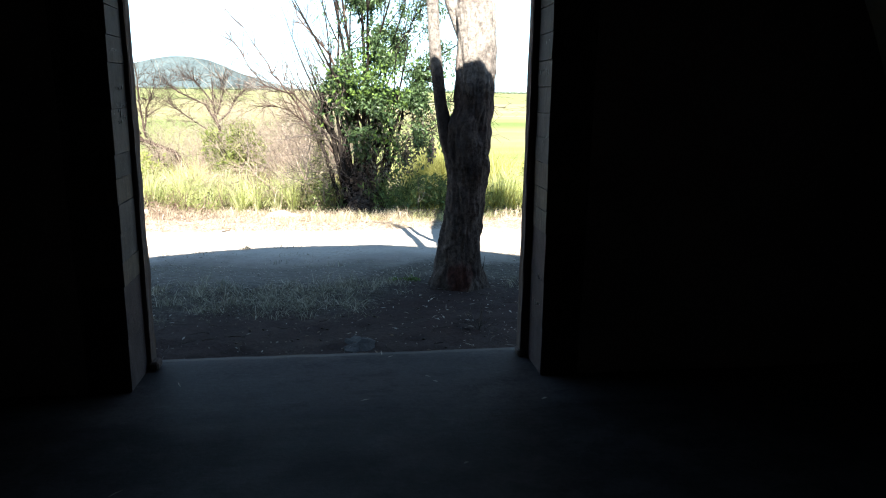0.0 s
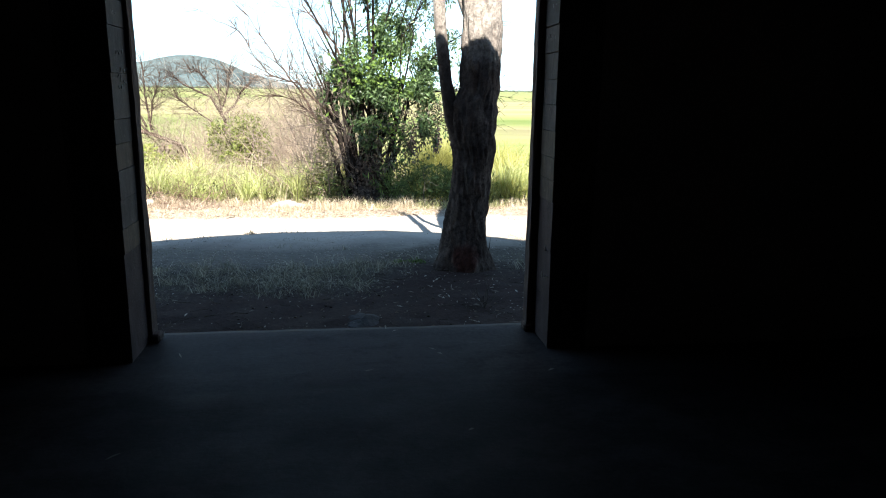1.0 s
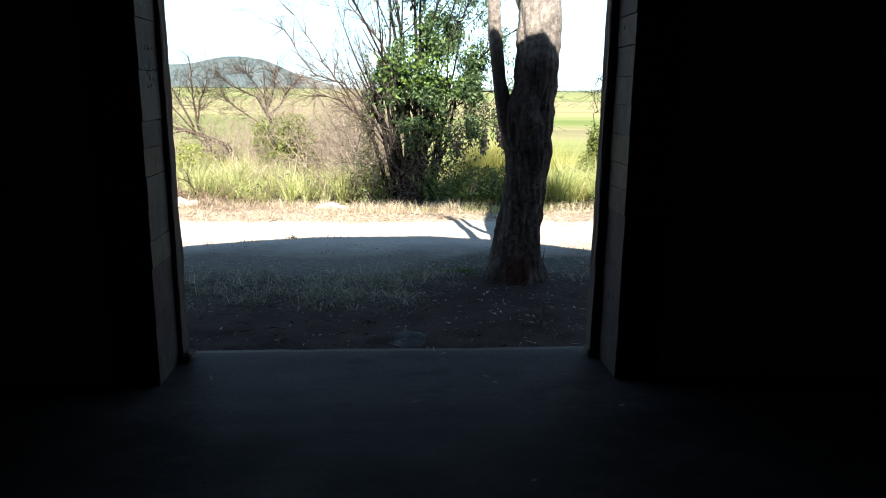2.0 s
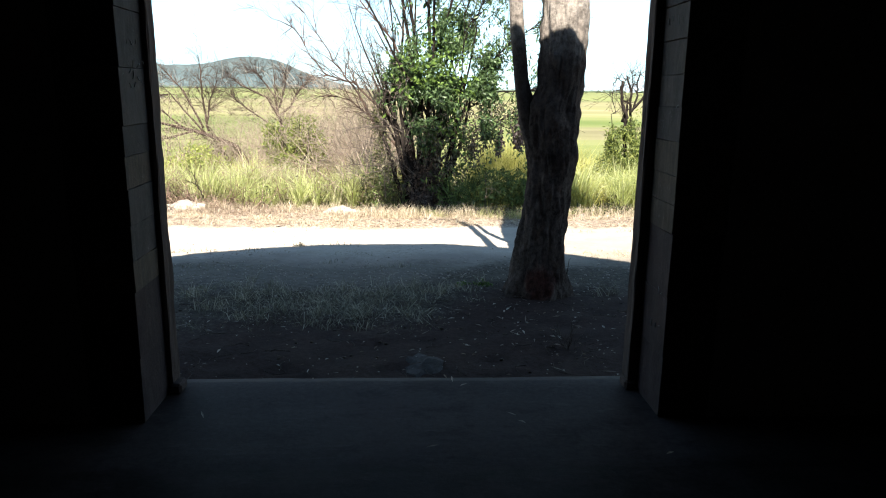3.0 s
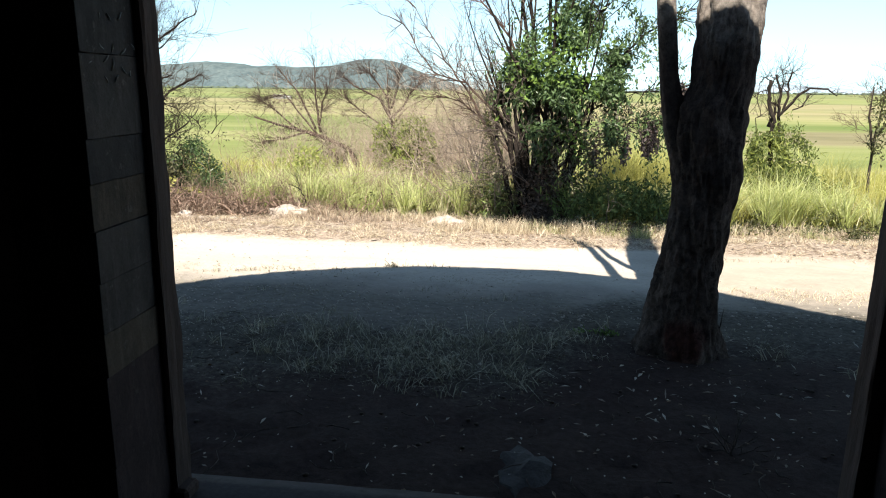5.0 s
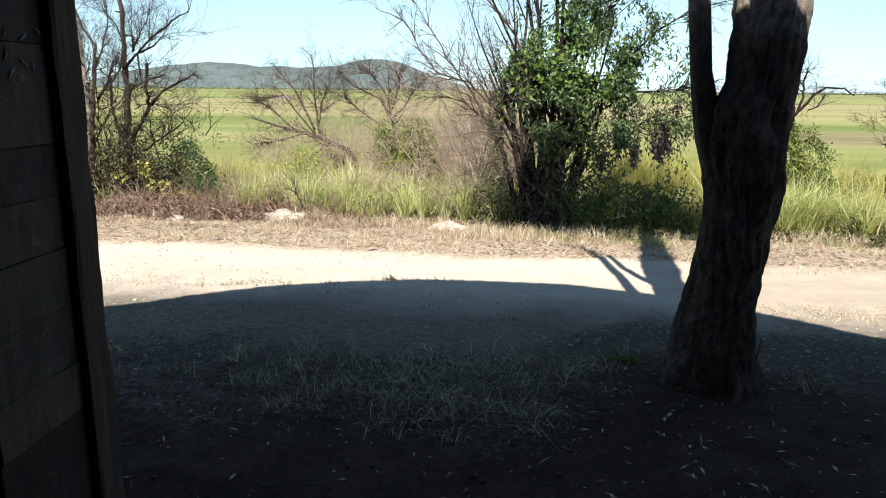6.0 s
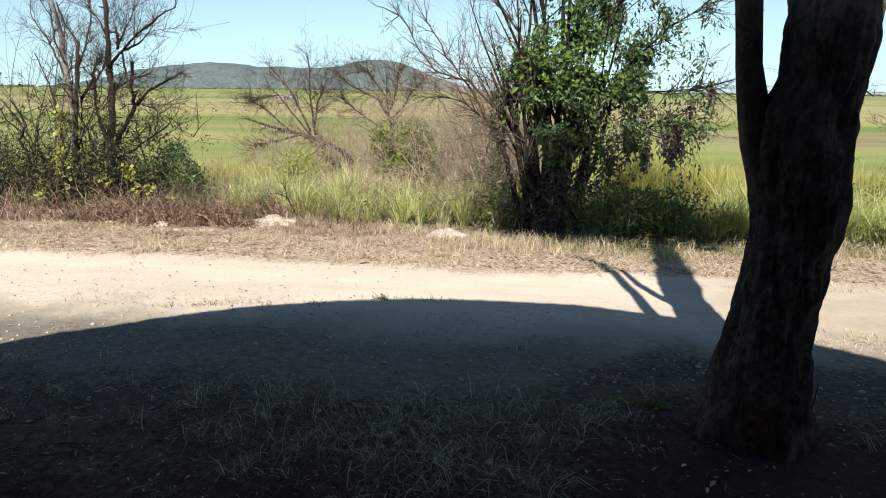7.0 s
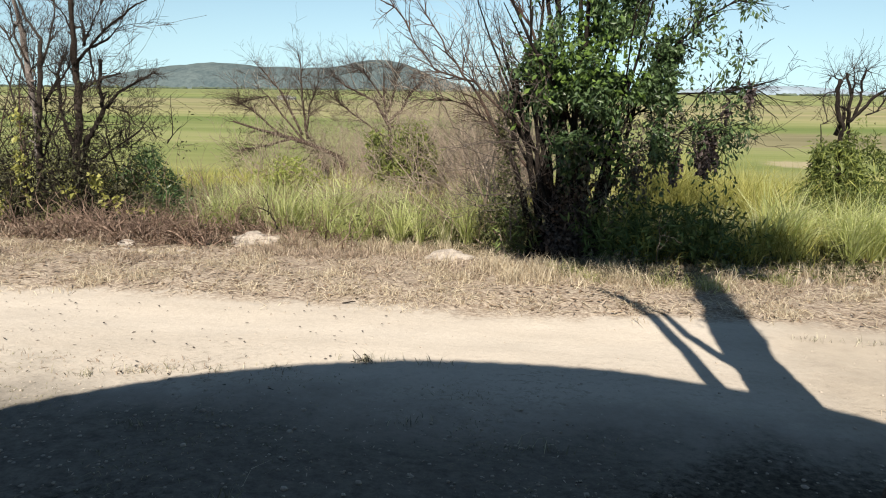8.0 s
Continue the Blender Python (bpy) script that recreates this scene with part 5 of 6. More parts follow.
small_shrub("shrub", "low yellow-green shrub in the long grass", [(-3.85, 16.2, -0.1, 0.5, 0.35, 0.5), (-3.4, 16.3, -0.2, 0.3, 0.3, 0.4), (-4.3, 16.3, -0.3, 0.3, 0.3, 0.35)], 2200, SHRUBLEAF, 83, (0.1, 0.03))


# ---- grasses ----
def grass(name, label, mesh, category="grass"):
    return tagged(new(name, mesh), label, category, kind="stuff")


r1 = np.random.default_rng(101)
gc = np.column_stack([r1.normal(0.08, 0.40, 135), r1.normal(6.60, 0.28, 135)])
gc = np.concatenate([gc, np.column_stack([r1.normal(-0.6, 0.6, 26), r1.normal(6.85, 0.22, 26)]), np.column_stack([r1.uniform(-2.8, 0.9, 20), r1.normal(6.95, 0.22, 20)]), np.column_stack([r1.uniform(0.9, 2.9, 14), r1.normal(6.9, 0.3, 14)]), np.column_stack([r1.uniform(-2.8, -0.8, 6), r1.uniform(5.9, 6.6, 6)])])
gc = gc[(gc[:, 1] > 5.55) & (gc[:, 1] < 7.6) & ~((np.abs(gc[:, 0] - 1.73) < 0.32) & (np.abs(gc[:, 1] - 6.86) < 0.32))]
p = np.repeat(gc, 18, 0) + r1.normal(size=(len(gc) * 18, 2)) * 0.045
p = np.column_stack([p, ground_z(p[:, 0], p[:, 1]) - 0.005])
grass("short_grass", "patchy short dry grass before the doorway", blades_mesh("short_grass", r1, p, 0.10, 0.0046, 1.9, SHADEBLADE))
p = np.concatenate([tufts(r1, 800, -3.2, 0.9, 5.9, 7.1, 6, 0.05, 0.95, 1.3), tufts(r1, 900, -3.6, 1.1, 7.05, 8.3, 6, 0.05, 0.95, 1.3), tufts(r1, 500, -4.0, 0.2, 8.2, 8.9, 5, 0.05, 1.1, 1.3), tufts(r1, 220, 2.0, 3.6, 7.2, 8.2, 5, 0.05, 1.0, 1.3)])
grass("short_grass", "sparse trodden grass creeping over the near side of the track", blades_mesh("short_grass", r1, p, 0.028, 0.0045, 2.2, CREEPBLADE))
p = np.concatenate([tufts(r1, 4200, -9.5, 8.5, 10.7, 12.7, 11, 0.06, 1.08, 1.7), tufts(r1, 900, -9, 8, 10.35, 10.9, 5, 0.08, 1.05, 1.5)])
grass("dry_grass", "flattened straw-coloured grass along the verge", blades_mesh("dry_grass", r1, p, 0.085, 0.0065, 2.4, STRAWBLADE))
p = tufts(r1, 5000, -9.5, 8.5, 11.3, 12.9, 7, 0.06, 1.25, 1.6)
grass("dry_grass", "dead reddish-brown grass along the verge", blades_mesh("dry_grass", r1, p, 0.10, 0.008, 2.0, RUSTBLADE))
p = tufts(r1, 420, -2.6, -0.75, 12.15, 12.8, 10, 0.08, 1.0, 2.2)
grass("dry_grass", "low purplish-brown dead growth between pale rocks", blades_mesh("dry_grass", r1, p, 0.13, 0.007, 1.6, RUSTBLADE))
p = tufts(r1, 120, 2.5, 4.6, 8.45, 8.85, 9, 0.07)
grass("dry_grass", "thin strip of straw on the dirt track", blades_mesh("dry_grass", r1, p, 0.05, 0.006, 2.2, STRAWBLADE))
p = np.concatenate([tufts(r1, 26, -2.5, -1.0, 8.65, 8.95, 8, 0.07), tufts(r1, 10, -3.4, -2.4, 8.5, 8.9, 8, 0.07)])
grass("dry_grass", "withered brown weeds on the dirt track", blades_mesh("dry_grass", r1, p, 0.05, 0.006, 1.8, RUSTBLADE))
p = np.concatenate([tufts(r1, 70, -0.5, 1.6, 11.3, 12.2, 30, 0.06), tufts(r1, 40, 2.4, 5.0, 11.6, 12.4, 24, 0.08), tufts(r1, 90, -3.0, 0.2, 12.4, 13.0, 22, 0.07)])
grass("dry_grass", "taller pale straw tufts at the foot of the bush", blades_mesh("dry_grass", r1, p, 0.20, 0.006, 1.1, STRAWBLADE))
p = np.concatenate([tufts(r1, 20, -4.0, -0.2, 13.0, 14.0, 70, 0.05), tufts(r1, 40, -5, 0.2, 14.0, 17.0, 30, 0.10, 0.95, 0.9)])
grass("tall_grass", "tall green grass tufts on the bank", blades_mesh("tall_grass", r1, p, 0.54, 0.012, 0.9, GREENBLADE))
p = np.concatenate([tufts(r1, 110, -4.4, 0.4, 13.0, 15.4, 20, 0.05, 0.9, 1.6), tufts(r1, 100, -5, 0.2, 14.5, 18.0, 22, 0.12, 0.95, 0.9), tufts(r1, 70, 1.7, 8.5, 13.0, 16.5, 30, 0.14), tufts(r1, 60, 1.9, 3.6, 13.2, 15.0, 24, 0.1)])
grass("tall_grass", "tall straw-coloured grass stalks on the bank", blades_mesh("tall_grass", r1, p, 0.58, 0.009, 0.85, PALEBLADE))
p = tufts(r1, 150, 1.9, 3.7, 13.7, 15.7, 46, 0.11)
grass("tall_grass", "shoulder-high seeding yellow-green grass beside the bush", blades_mesh("tall_grass", r1, p, 1.10, 0.009, 0.65, YELLOWBLADE))
p = tufts(r1, 130, 3.4, 11.0, 14.5, 20.0, 44, 0.14)
grass("tall_grass", "long pale seeding grass beyond the sapling", blades_mesh("tall_grass", r1, p, 0.75, 0.011, 0.7, YELLOWBLADE))
p = np.concatenate([tufts(r1, 170, 3.2, 9.5, 13.0, 17.0, 46, 0.12), tufts(r1, 50, 1.6, 3.6, 12.5, 13.2, 34, 0.09)])
grass("tall_grass", "tall bright yellow-green grass in full sun", blades_mesh("tall_grass", r1, p, 0.52, 0.010, 0.9, YELLOWBLADE))
p = np.concatenate([tufts(r1, 520, -9, 9, 16.5, 24, 26, 0.22, 0.95, 0.5), tufts(r1, 520, -22, 18, 22, 34, 20, 0.35, 0.95, 0.3)])
grass("tall_grass", "thin straw and green grass down the bank", blades_mesh("tall_grass", r1, p, 0.5, 0.014, 0.8, YELLOWBLADE))
p = tufts(r1, 260, -9.5, -4.2, 13.2, 16.0, 30, 0.16, 0.95, 1.2)
grass("tall_grass", "dull olive grass among dead trunks", blades_mesh("tall_grass", r1, p, 0.5, 0.010, 0.9, GREENBLADE))
def fans(rng, count, x0, x1, y0, y1, per):
    return tufts(rng, count, x0, x1, y0, y1, per, 0.025)


p = np.concatenate([fans(r1, 26, -3.9, -2.0, 12.95, 13.8, 60), fans(r1, 24, -1.9, 0.0, 12.9, 13.8, 60), fans(r1, 12, 2.6, 6.5, 12.8, 13.6, 90), fans(r1, 14, 3.5, 5.2, 13.0, 13.4, 110)])
grass("tall_grass", "fresh fans of pale lime-green grass at the bank top", blades_mesh("tall_grass", r1, p, 0.74, 0.011, 0.9, LIMEBLADE))
wx, wy = r1.uniform(-4.6, 0.1, 60), r1.uniform(12.9, 14.6, 60)
balls = [(x, y, float(ground_z(x, y)) + 0.12, r1.uniform(0.1, 0.28), 0.15, r1.uniform(0.12, 0.32)) for x, y in zip(wx, wy)]
balls += [(x, y, float(ground_z(x, y)) + 0.12, r1.uniform(0.15, 0.35), 0.2, r1.uniform(0.15, 0.35)) for x, y in zip(r1.uniform(2.0, 8.0, 22), r1.uniform(12.6, 14.5, 22))]
balls += [(x, y, float(ground_z(x, y)) + 0.06, r1.uniform(0.12, 0.3), 0.2, r1.uniform(0.06, 0.14)) for x, y in zip(r1.uniform(2.3, 6.0, 44), r1.uniform(11.9, 12.9, 44))]
grass("weeds", "leafy olive weeds among the long grass", leaves_mesh("weeds", r1, clumps(r1, balls, 7000), 0.085, 0.026, OLIVE, -0.4), "weeds")
hx, hy = r1.normal(1.55, 0.35, 26), r1.uniform(11.55, 12.2, 26)
balls = [(x, y, float(ground_z(x, y)) + 0.05, r1.uniform(0.07, 0.16), 0.1, r1.uniform(0.07, 0.17)) for x, y in zip(hx, hy)]
grass("weeds", "withered brown weeds at the foot of the bush", leaves_mesh("weeds", r1, clumps(r1, balls, 2600), 0.05, 0.014, DRABLEAF, -0.3), "weeds")
p = np.concatenate([tufts(r1, 34, 0.7, 2.3, 11.3, 12.1, 26, 0.05), tufts(r1, 16, 2.3, 4.6, 11.7, 12.3, 26, 0.06)])
grass("weeds", "short green and straw grass at the foot of the bush", blades_mesh("weeds", r1, p, 0.17, 0.006, 1.2, GREENBLADE), "weeds")
weeds = np.array([(-0.15, 9.12), (-1.2, 8.9), (-0.2, 8.3), (0.5, 8.1), (-1.6, 8.0), (-0.63, 9.15), (-0.6, 9.14), (-2.05, 8.72), (-1.8, 8.76), (-2.3, 8.6), (-1.55, 8.83), (2.6, 10.2), (3.0, 10.15), (3.5, 10.2)])
p = np.repeat(weeds, 26, 0) + r1.normal(size=(len(weeds) * 26, 2)) * np.array([0.09, 0.03])
p = np.column_stack([p, ground_z(p[:, 0], p[:, 1]) - 0.004])
grass("track_weeds", "thin dry weeds on the dirt track", blades_mesh("track_weeds", r1, p, 0.07, 0.005, 1.2, SHADEBLADE))

brown = Shape()
brng = random.Random(91)
for _ in range(820):
    x, y = brng.uniform(-8.5, -1.6), brng.uniform(12.4, 13.2)
    if brng.random() < 0.5:
        x = brng.uniform(-5.8, -2.7)
    if -3.45 < x < -2.45 and y < 12.78:
        continue
    brown.branch(brng, (x, y, float(ground_z(x, y)) - 0.02), (brng.gauss(0, 0.9), brng.gauss(0, 0.5), 0.8), brng.uniform(0.25, 0.7), 0.011, 1, 4, 0.35, -0.12, 0.9, 3)
for _ in range(190):
    x, y = brng.uniform(-4.6, 0.3), brng.uniform(12.9, 14.6)
    brown.branch(brng, (x, y, float(ground_z(x, y)) - 0.02), (brng.gauss(0, 0.4), brng.gauss(0, 0.3), 1), brng.uniform(0.35, 0.95), 0.006, 1, 4, 0.2, -0.03, 0.8, 3)
grass("brown_brush", "tangle of dead brown stalks along the bank top", brown.mesh("brown_brush", BRACKEN), "brush")
p = tufts(r1, 260, -8.5, -2.0, 12.45, 13.2, 16, 0.1)
p = p[~((np.abs(p[:, 0] + 2.95) < 0.45) & (p[:, 1] < 12.75))]
grass("brown_brush", "dead brown leaves and stalks on the bank top", blades_mesh("brown_brush", r1, p, 0.24, 0.010, 1.3, RUSTBLADE), "brush")

# ---- rocks, stone, litter ----
def rock(name, at, size, material, label, seed, sub=3):
    bm = bmesh.new()
    bmesh.ops.create_icosphere(bm, subdivisions=sub, radius=1)
    for v in bm.verts:
        k = 1 + 0.35 * noise.fractal(v.co * 1.3 + Vector((seed, 0, 0)), 1.0, 2.0, 4) + 0.12 * noise.noise(v.co * 4.5 + Vector((0, seed, 0)))
        v.co = Vector((v.co.x * size[0] * k, v.co.y * size[1] * k, v.co.z * size[2] * k))
    me = bpy.data.meshes.new(name)
    bm.to_mesh(me)
    bm.free()
    me.materials.append(material)
    ob = new(name, me)
    ob.location = at
    return tagged(ob, label, "rock")


rock("rock", (-2.95, 12.62, -0.385), (0.31, 0.2, 0.115), PALEROCK, "rounded pale rock at the edge of the verge", 1)
rock("rock", (-0.45, 12.25, -0.395), (0.27, 0.16, 0.095), PALEROCK, "low pale rock half hidden in straw", 4)
for i, (x, y, s) in enumerate([(-4.28, 12.06, 0.06), (-4.16, 12.0, 0.045), (-4.05, 12.02, 0.055), (-3.94, 12.04, 0.04), (-3.82, 12.05, 0.05), (-3.72, 12.0, 0.03), (-3.60, 12.1, 0.06), (-4.75, 12.4, 0.05), (-5.2, 12.3, 0.07), (-4.45, 12.3, 0.12), (-3.4, 12.0, 0.04), (4.2, 12.0, 0.05), (3.3, 11.9, 0.07), (3.6, 11.7, 0.04)]):
    ob = rock("stone", (x, y, float(ground_z(x, y)) + s * 0.15), (s, s * 0.8, s * 0.5), PALEROCK, "small pale stone lying on the verge", 10 + i, 2)
    tagged(ob, group="verge stones")
rock("flat_stone", (0.75, 5.16, -0.15), (0.16, 0.24, 0.085), GREYROCK, "flat grey stone sunk in soil by the sill", 7)

lrng = np.random.default_rng(131)


def lying(count, x0, x1, y0, y1, length, width, z=None):
    """Leaves that lie flat, a little curled."""
    x, y = lrng.uniform(x0, x1, count), lrng.uniform(y0, y1, count)
    zz = (ground_z(x, y) if z is None else np.full(count, z)) + 0.008
    c = np.stack([x, y, zz], 1)
    a = lrng.uniform(0, 2 * np.pi, count)
    d = np.stack([np.cos(a), np.sin(a), lrng.uniform(-0.05, 0.25, count)], 1)
    s = np.stack([-np.sin(a), np.cos(a), lrng.uniform(-0.2, 0.2, count)], 1)
    L, W = (length * lrng.uniform(0.5, 1.4, count))[:, None], (width * lrng.uniform(0.6, 1.3, count))[:, None]
    up = np.array([0, 0, 1.0]) * W * 0.25
    v = np.stack([c, c + d * L * 0.5 + s * W * 0.5 + up, c + d * L, c + d * L * 0.5 - s * W * 0.5 + up], 1).reshape(-1, 3)
    i = np.arange(count) * 4
    return v, np.stack([np.stack([i, i + 1, i + 2], 1), np.stack([i, i + 2, i + 3], 1)], 1).reshape(-1, 3).tolist()


for n, material, text, length, width in ((5200, STRAWBLADE, "matted pale straw lying along the verge", 0.12, 0.011), (5200, RUSTBLADE, "brown dead stalks and leaves lying along the verge", 0.10, 0.015), (2600, BROWNMAT, "dark brown leaf litter lying along the verge", 0.055, 0.026)):
    v, f = lying(n, -9.5, 8.5, 10.55, 13.1, length, width)
    grass("verge_litter", text, mesh_of("verge_litter", v, f, material), "litter")
for n, length, width, x0, x1, y0, y1 in ((1500, 0.022, 0.006, -3.6, 1.0, 6.0, 8.7), (420, 0.016, 0.009, -2.4, 3.4, 4.86, 7.3), (130, 0.034, 0.012, -2.2, 3.2, 4.86, 7.1), (46, 0.085, 0.008, -2.0, 3.2, 5.0, 7.0), (90, 0.05, 0.016, 0.9, 3.4, 5.5, 7.2)):
    v, f = lying(n, x0, x1, y0, y1, length, width)
    grass("leaf_litter", "pale fallen leaves and chaff scattered on dark soil", mesh_of("leaf_litter", v, f, LITTER), "leaves")
v, f = lying(160, -2.2, 3.2, 4.86, 7.1, 0.03, 0.014)
grass("leaf_litter", "dull brown fallen leaves on dark soil", mesh_of("leaf_litter", v, f, BROWNMAT), "leaves")
sticks = Shape()
srng = random.Random(141)
for _ in range(150):
    x, y = srng.uniform(-2.2, 3.0), srng.uniform(4.8, 6.8)
    a, L = srng.uniform(0, 6.28), srng.uniform(0.04, 0.22)
    pts = [Vector((x + L * k / 3 * math.cos(a + 0.25 * k), y + L * k / 3 * math.sin(a + 0.25 * k), float(ground_z(x, y)) + 0.012 + srng.uniform(0, 0.012))) for k in range(4)]
    sticks.tube(pts, [0.0035, 0.003, 0.0025, 0.0015], 4)
grass("sticks", "small dead sticks strewn on dark soil", sticks.mesh("sticks", DEADWOOD), "sticks")
clods = Shape()
for _ in range(260):
    x, y = srng.uniform(-2.6, 3.3), srng.uniform(4.78, 6.7)
    r = srng.uniform(0.004, 0.012)
    z = float(ground_z(x, y))
    clods.tube([(x, y, z - r * 0.4), (x + r * 0.1, y, z + r * 0.15), (x, y + r * 0.2, z + r * 0.5)], [r * 1.2, r * 1.3, r * 0.5], 6, 0.5, x * 9)
grass("clods", "clods and crumbs of dark soil", clods.mesh("clods", SOILCLOD), "soil")
grit = Shape()
for _ in range(1100):
    x, y = srng.uniform(-3.8, 3.6), srng.triangular(6.3, 9.0, 7.6)
    if x > 0.7 and y < 7.1:
        continue
    r = srng.uniform(0.003, 0.010) * (1.7 if srng.random() < 0.06 else 1)
    z = float(ground_z(x, y))
    grit.tube([(x, y, z - r * 0.3), (x, y, z + r * 0.4), (x + r * 0.1, y, z + r * 0.8)], [r, r * 1.15, r * 0.45], 5, 0.5, x * 7)
grass("grit", "pale grit strewn over the near side of the track", grit.mesh("grit", PEBBLE), "grit")
pebbles = Shape()
for _ in range(900):
    x, y = srng.uniform(-7, 6), srng.uniform(9.0, 11.0) if srng.random() < 0.8 else srng.uniform(7.3, 9.0)
    r = srng.uniform(0.002, 0.008) * (1.6 if srng.random() < 0.08 else 1)
    z = float(ground_z(x, y))
    pebbles.tube([(x, y, z - r * 0.3), (x, y, z + r * 0.3), (x + r * 0.1, y, z + r * 0.7)], [r, r * 1.1, r * 0.45], 5, 0.5, x * 7)
grass("pebbles", "small pebbles scattered on the dirt track", pebbles.mesh("pebbles", PEBBLE), "pebbles")
v, f = lying(110, -4.6, -0.6, 8.5, 10.4, 0.03, 0.014)
grass("leaf_litter", "dark leaf crumbs on the pale track", mesh_of("leaf_litter", v, f, BROWNLEAF), "leaves")
wrng = np.random.default_rng(151)
# a dark spiky weed and a crooked stick on the track
spiky = thing("weed", (-0.63, 9.14, float(ground_z(-0.63, 9.14))), "dark spiky weed growing on the dirt track", "weed")
s = Shape()
for k in range(11):
    s.branch(srng, (-0.63 + srng.gauss(0, 0.015), 9.14, float(ground_z(-0.63, 9.14)) - 0.005), (srng.gauss(0, 1.0), srng.gauss(0, 0.6), 0.6), srng.uniform(0.04, 0.09), 0.004, 1, 2, 0.15, -0.05, 0.8, 4)
part("stem", s.mesh("stem", BLACKSTEM), spiky)
s = Shape()
zs = float(ground_z(-1.1, 10.49)) + 0.012
s.tube([(-1.16, 10.46, zs), (-1.12, 10.47, zs + 0.003), (-1.08, 10.50, zs + 0.006), (-1.05, 10.50, zs + 0.003)], [0.004, 0.006, 0.005, 0.003], 6, 0.3, 2.0)
tagged(new("stick", s.mesh("stick", BLACKSTEM)), "short dark crooked stick lying on the track", "stick")
weed = thing("weed", (1.28, 7.18, float(ground_z(1.28, 7.18))), "small green weed at the foot of the trunk", "weed")
balls = [(1.28, 7.18, -0.178, 0.10, 0.06, 0.022), (1.12, 7.2, -0.18, 0.06, 0.05, 0.018)]
part("foliage", leaves_mesh("foliage", wrng, clumps(wrng, balls, 150), 0.035, 0.014, FRESHLEAF, -0.4), weed)
dry = thing("dry_plant", (1.68, 5.5, float(ground_z(1.68, 5.5))), "dead branching weed stalk on dark soil", "weed")
s = Shape()
for k in range(7):
    s.branch(srng, (1.68, 5.5, float(ground_z(1.68, 5.5)) - 0.01), (srng.gauss(0, 0.7), srng.gauss(0, 0.5), 0.8), srng.uniform(0.12, 0.24), 0.004, 1, 3, 0.12, 0.0, 0.8, 4)
part("stem", s.mesh("stem", DEADWOOD), dry)
for x, y in ((1.159, 4.311), (1.165, 4.268), (1.736, 3.948), (-0.30, 4.32), (0.72, 4.02), (-0.35, 3.2), (1.2, 3.3), (0.95, 4.68), (0.88, 4.69)):
    v, f = lying(1, x - 0.01, x + 0.01, y - 0.01, y + 0.01, 0.05, 0.012, 0.002)
    ob = new("fallen_leaf", mesh_of("fallen_leaf", v, f, LITTER))
    tagged(ob, "pale dry leaf curled on the concrete floor", "leaf", "leaves on the floor")

shoot_rng = random.Random(33)
shoot = thing("dead_shoot", (-3.43, 14.90, -0.62), "dark arching dead shoot beside the pale rock", "branch")
for pts, r in (([(-3.43, -0.62), (-3.49, -0.44), (-3.61, -0.33), (-3.77, -0.29)], 0.014), ([(-3.54, -0.40), (-3.57, -0.24), (-3.64, -0.10)], 0.010)):
    line, radii = drawn_limb(shoot_rng, pts, 14.90, r, 0.004)
    s = Shape()
    s.tube(line, radii, 6, 0.3)
    for i in (6, 9, 11):
        if i < len(line):
            s.branch(shoot_rng, line[i], (shoot_rng.gauss(0, 1), shoot_rng.gauss(0, 0.4), shoot_rng.gauss(0.1, 0.6)), 0.2, 0.005, 1, 3, 0.2, -0.05, 0.8, 4)
    part("stem", s.mesh("stem", BLACKSTEM), shoot)

# ---- all beyond the track, scaled out to fit the camera's view ----
# Scaled about an eye point: further out, lower and larger, yet alike in the view.
EYE_PIVOT = np.array((0.63, 3.3, 1.495))


def view_scale(y):
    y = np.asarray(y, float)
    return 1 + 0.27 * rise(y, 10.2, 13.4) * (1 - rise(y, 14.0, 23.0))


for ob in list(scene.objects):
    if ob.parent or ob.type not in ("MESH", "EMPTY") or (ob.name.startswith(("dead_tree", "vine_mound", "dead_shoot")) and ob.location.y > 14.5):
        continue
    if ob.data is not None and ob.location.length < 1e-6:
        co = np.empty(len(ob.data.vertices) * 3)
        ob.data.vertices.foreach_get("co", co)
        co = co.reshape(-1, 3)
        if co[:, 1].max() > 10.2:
            co = EYE_PIVOT + (co - EYE_PIVOT) * view_scale(co[:, 1])[:, None]
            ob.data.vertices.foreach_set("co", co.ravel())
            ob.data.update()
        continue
    k = float(view_scale(ob.location.y))
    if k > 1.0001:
        scaled_out = Matrix.Translation(Vector(EYE_PIVOT)) @ Matrix.Scale(k, 4) @ Matrix.Translation(-Vector(EYE_PIVOT))
        ob.location = scaled_out @ ob.location
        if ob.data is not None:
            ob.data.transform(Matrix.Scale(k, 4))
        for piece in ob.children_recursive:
            piece.data.transform(scaled_out)
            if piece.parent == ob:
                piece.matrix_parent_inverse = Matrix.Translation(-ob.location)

# ---- faint chalk strokes and scratches on the reveals ----
mark_rng = random.Random(29)
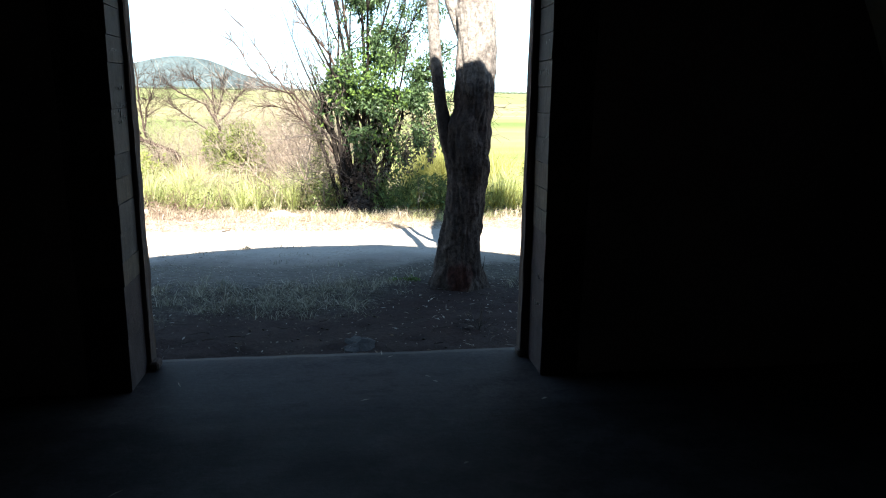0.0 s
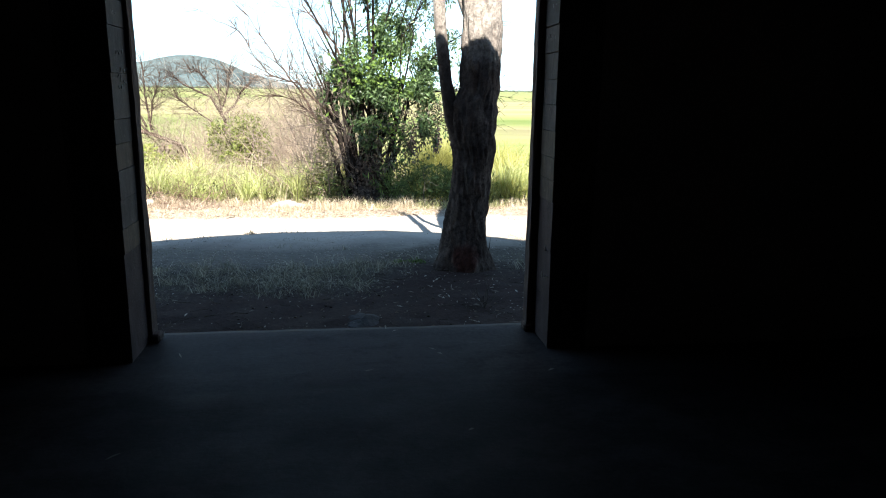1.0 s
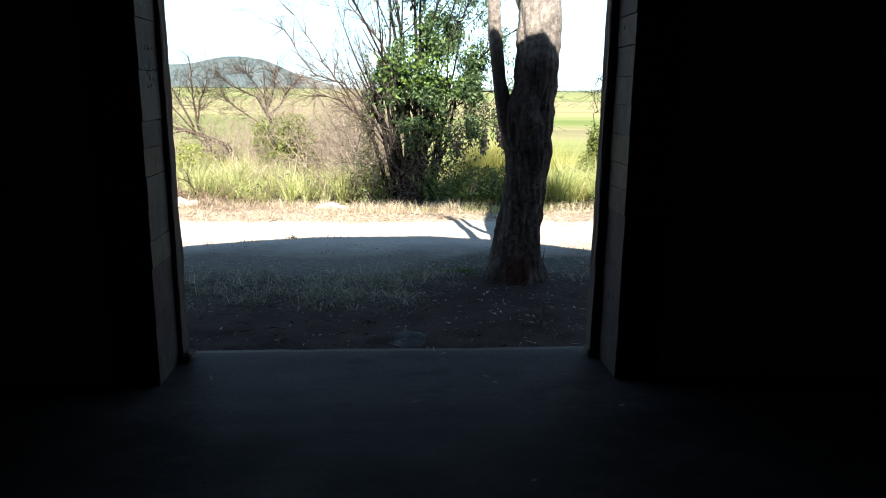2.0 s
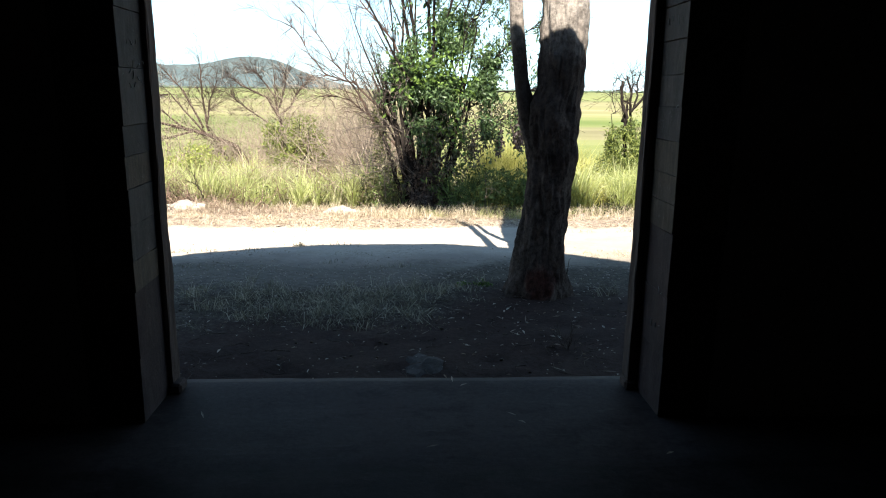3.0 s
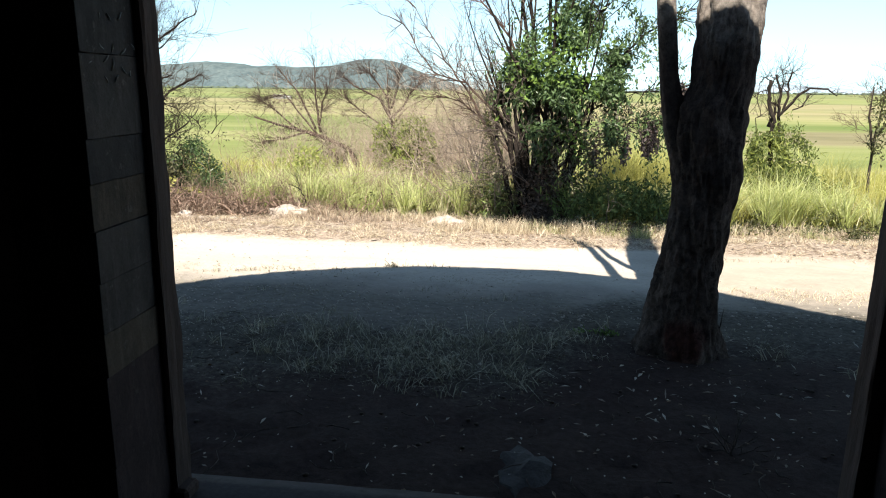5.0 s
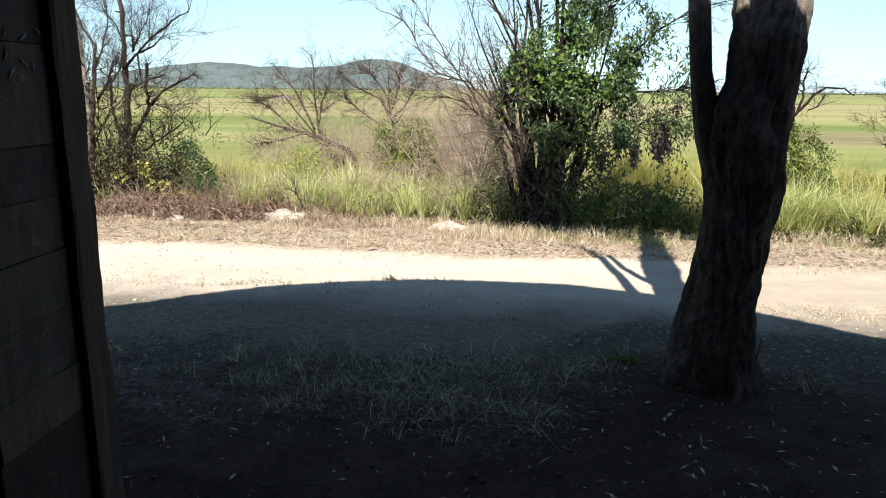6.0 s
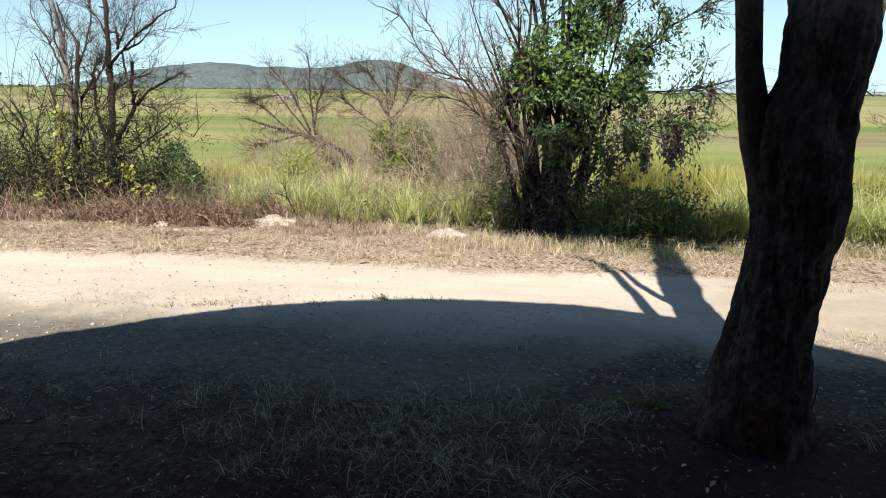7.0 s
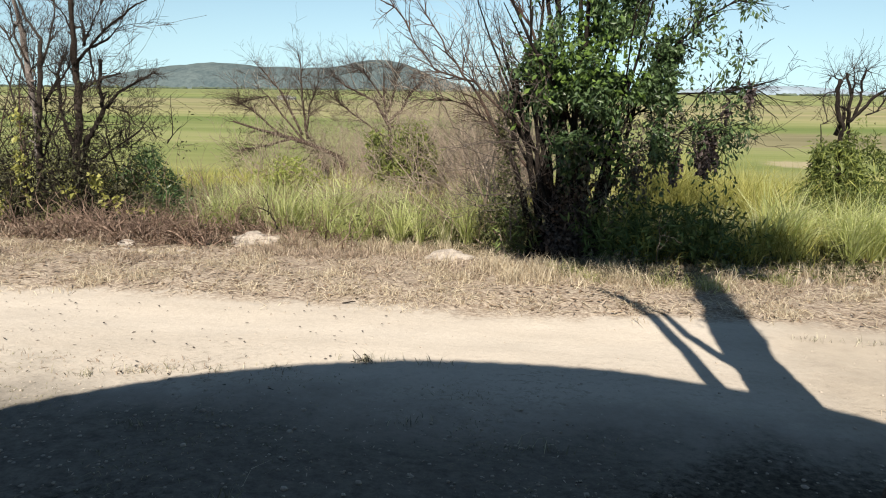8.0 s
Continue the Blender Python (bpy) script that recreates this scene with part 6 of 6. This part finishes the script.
for side, x, lean in ((-1, DOOR_L + 0.0035, 0.0115), (1, DOOR_R - 0.0035, -0.007)):
    rows = ((1.91, 3), (1.68, 4), (1.62, 5), (1.55, 5), (1.52, 3)) if side < 0 else ((1.99, 2), (1.81, 4), (1.45, 1), (0.60, 2), (0.42, 3))
    for z, n in rows:
        for k in range(n):
            y = 4.37 + 0.05 * k + mark_rng.uniform(-0.012, 0.022)
            z = z + mark_rng.uniform(-0.016, 0.016)
            slant, reach = mark_rng.uniform(-1.3, 1.3), mark_rng.uniform(0.008, 0.021)
            stroke = Shape()
            bend = mark_rng.uniform(-0.006, 0.006)
            ends = [(y - reach * math.sin(slant), z - reach * math.cos(slant)), (y + bend, z), (y + reach * math.sin(slant), z + reach * math.cos(slant))]
            stroke.tube([(x + lean * zz, yy, zz) for yy, zz in ends], [0.0018, 0.0028, 0.0015], 5)
            part("chalk_mark", stroke.mesh("chalk_mark", CHALK), wall_front)

# ---- block lining of the doorway ----
brick_rng = random.Random(17)


def block_of(low, high, gap, material):
    """A block between two heights, its arrises a little knocked."""
    half = (high - low - gap) / 2
    bm = bmesh.new()
    bmesh.ops.create_cube(bm, size=1)
    for v in bm.verts:
        v.co = Vector((v.co.x * 0.23, v.co.y * 0.4, v.co.z * 2 * half))
    bmesh.ops.subdivide_edges(bm, edges=[e for e in bm.edges if abs(e.verts[0].co.y - e.verts[1].co.y) > 0.1], cuts=5)
    for v in bm.verts:
        v.co += Vector((brick_rng.uniform(-0.002, 0.002), 0, brick_rng.uniform(-0.0012, 0.0012)))
    bmesh.ops.bevel(bm, geom=[e for e in bm.edges if e.calc_face_angle(0) > 0.8], offset=0.0016, segments=1, affect="EDGES")
    me = bpy.data.meshes.new("block")
    bm.to_mesh(me)
    bm.free()
    me.materials.append(material)
    return me


# each course: its foot, the joint under the next one, its face
WEST = ((0.0, 0.001, DADOBLOCK), (0.31, 0.001, DADOBLOCK), (0.62, 0.002, TANBLOCK), (0.76, 0.001, GREYBLOCK), (0.92, 0.003, GREYBLOCK), (1.08, 0.003, TANBLOCK), (1.22, 0.002, DARKBLOCK), (1.35, 0.001, GREYBLOCK), (1.59, 0.001, DARKBLOCK), (1.83, 0.004, DARKBLOCK), (1.97, 0.004, DARKBLOCK), (2.12, 0.003, DARKBLOCK), (2.27, 0.006, DARKBLOCK))
EAST = ((0.0, 0.001, DADOBLOCK), (0.30, 0.001, DADOBLOCK), (0.59, 0.002, DADOBLOCK), (0.89, 0.001, TANBLOCK), (1.02, 0.002, TANBLOCK), (1.15, 0.002, TANBLOCK), (1.30, 0.001, GREYBLOCK), (1.45, 0.001, GREYBLOCK), (1.59, 0.004, GREYBLOCK), (1.74, 0.004, GREYBLOCK), (1.89, 0.002, DARKBLOCK), (2.04, 0.003, DARKBLOCK), (2.19, 0.003, DARKBLOCK), (2.34, 0.006, GREYBLOCK))
for courses, x, inner, outer in ((WEST, DOOR_L - 0.115, 0.017, 0.006), (EAST, DOOR_R + 0.115, -0.010, -0.004)):
    for k, (low, gap, material) in enumerate(courses):
        high = courses[k + 1][0] if k + 1 < len(courses) else DOOR_TOP - 0.002
        z = (low + high) / 2
        ob = part("block", block_of(low, high, gap, material), wall_front)
        ob.location = (x + z * (inner + outer) / 2 + brick_rng.uniform(-0.002, 0.002), 4.5 + brick_rng.uniform(-0.003, 0.003), z)
        ob.rotation_euler = (0, 0, math.atan(z * (inner - outer) / 0.4))
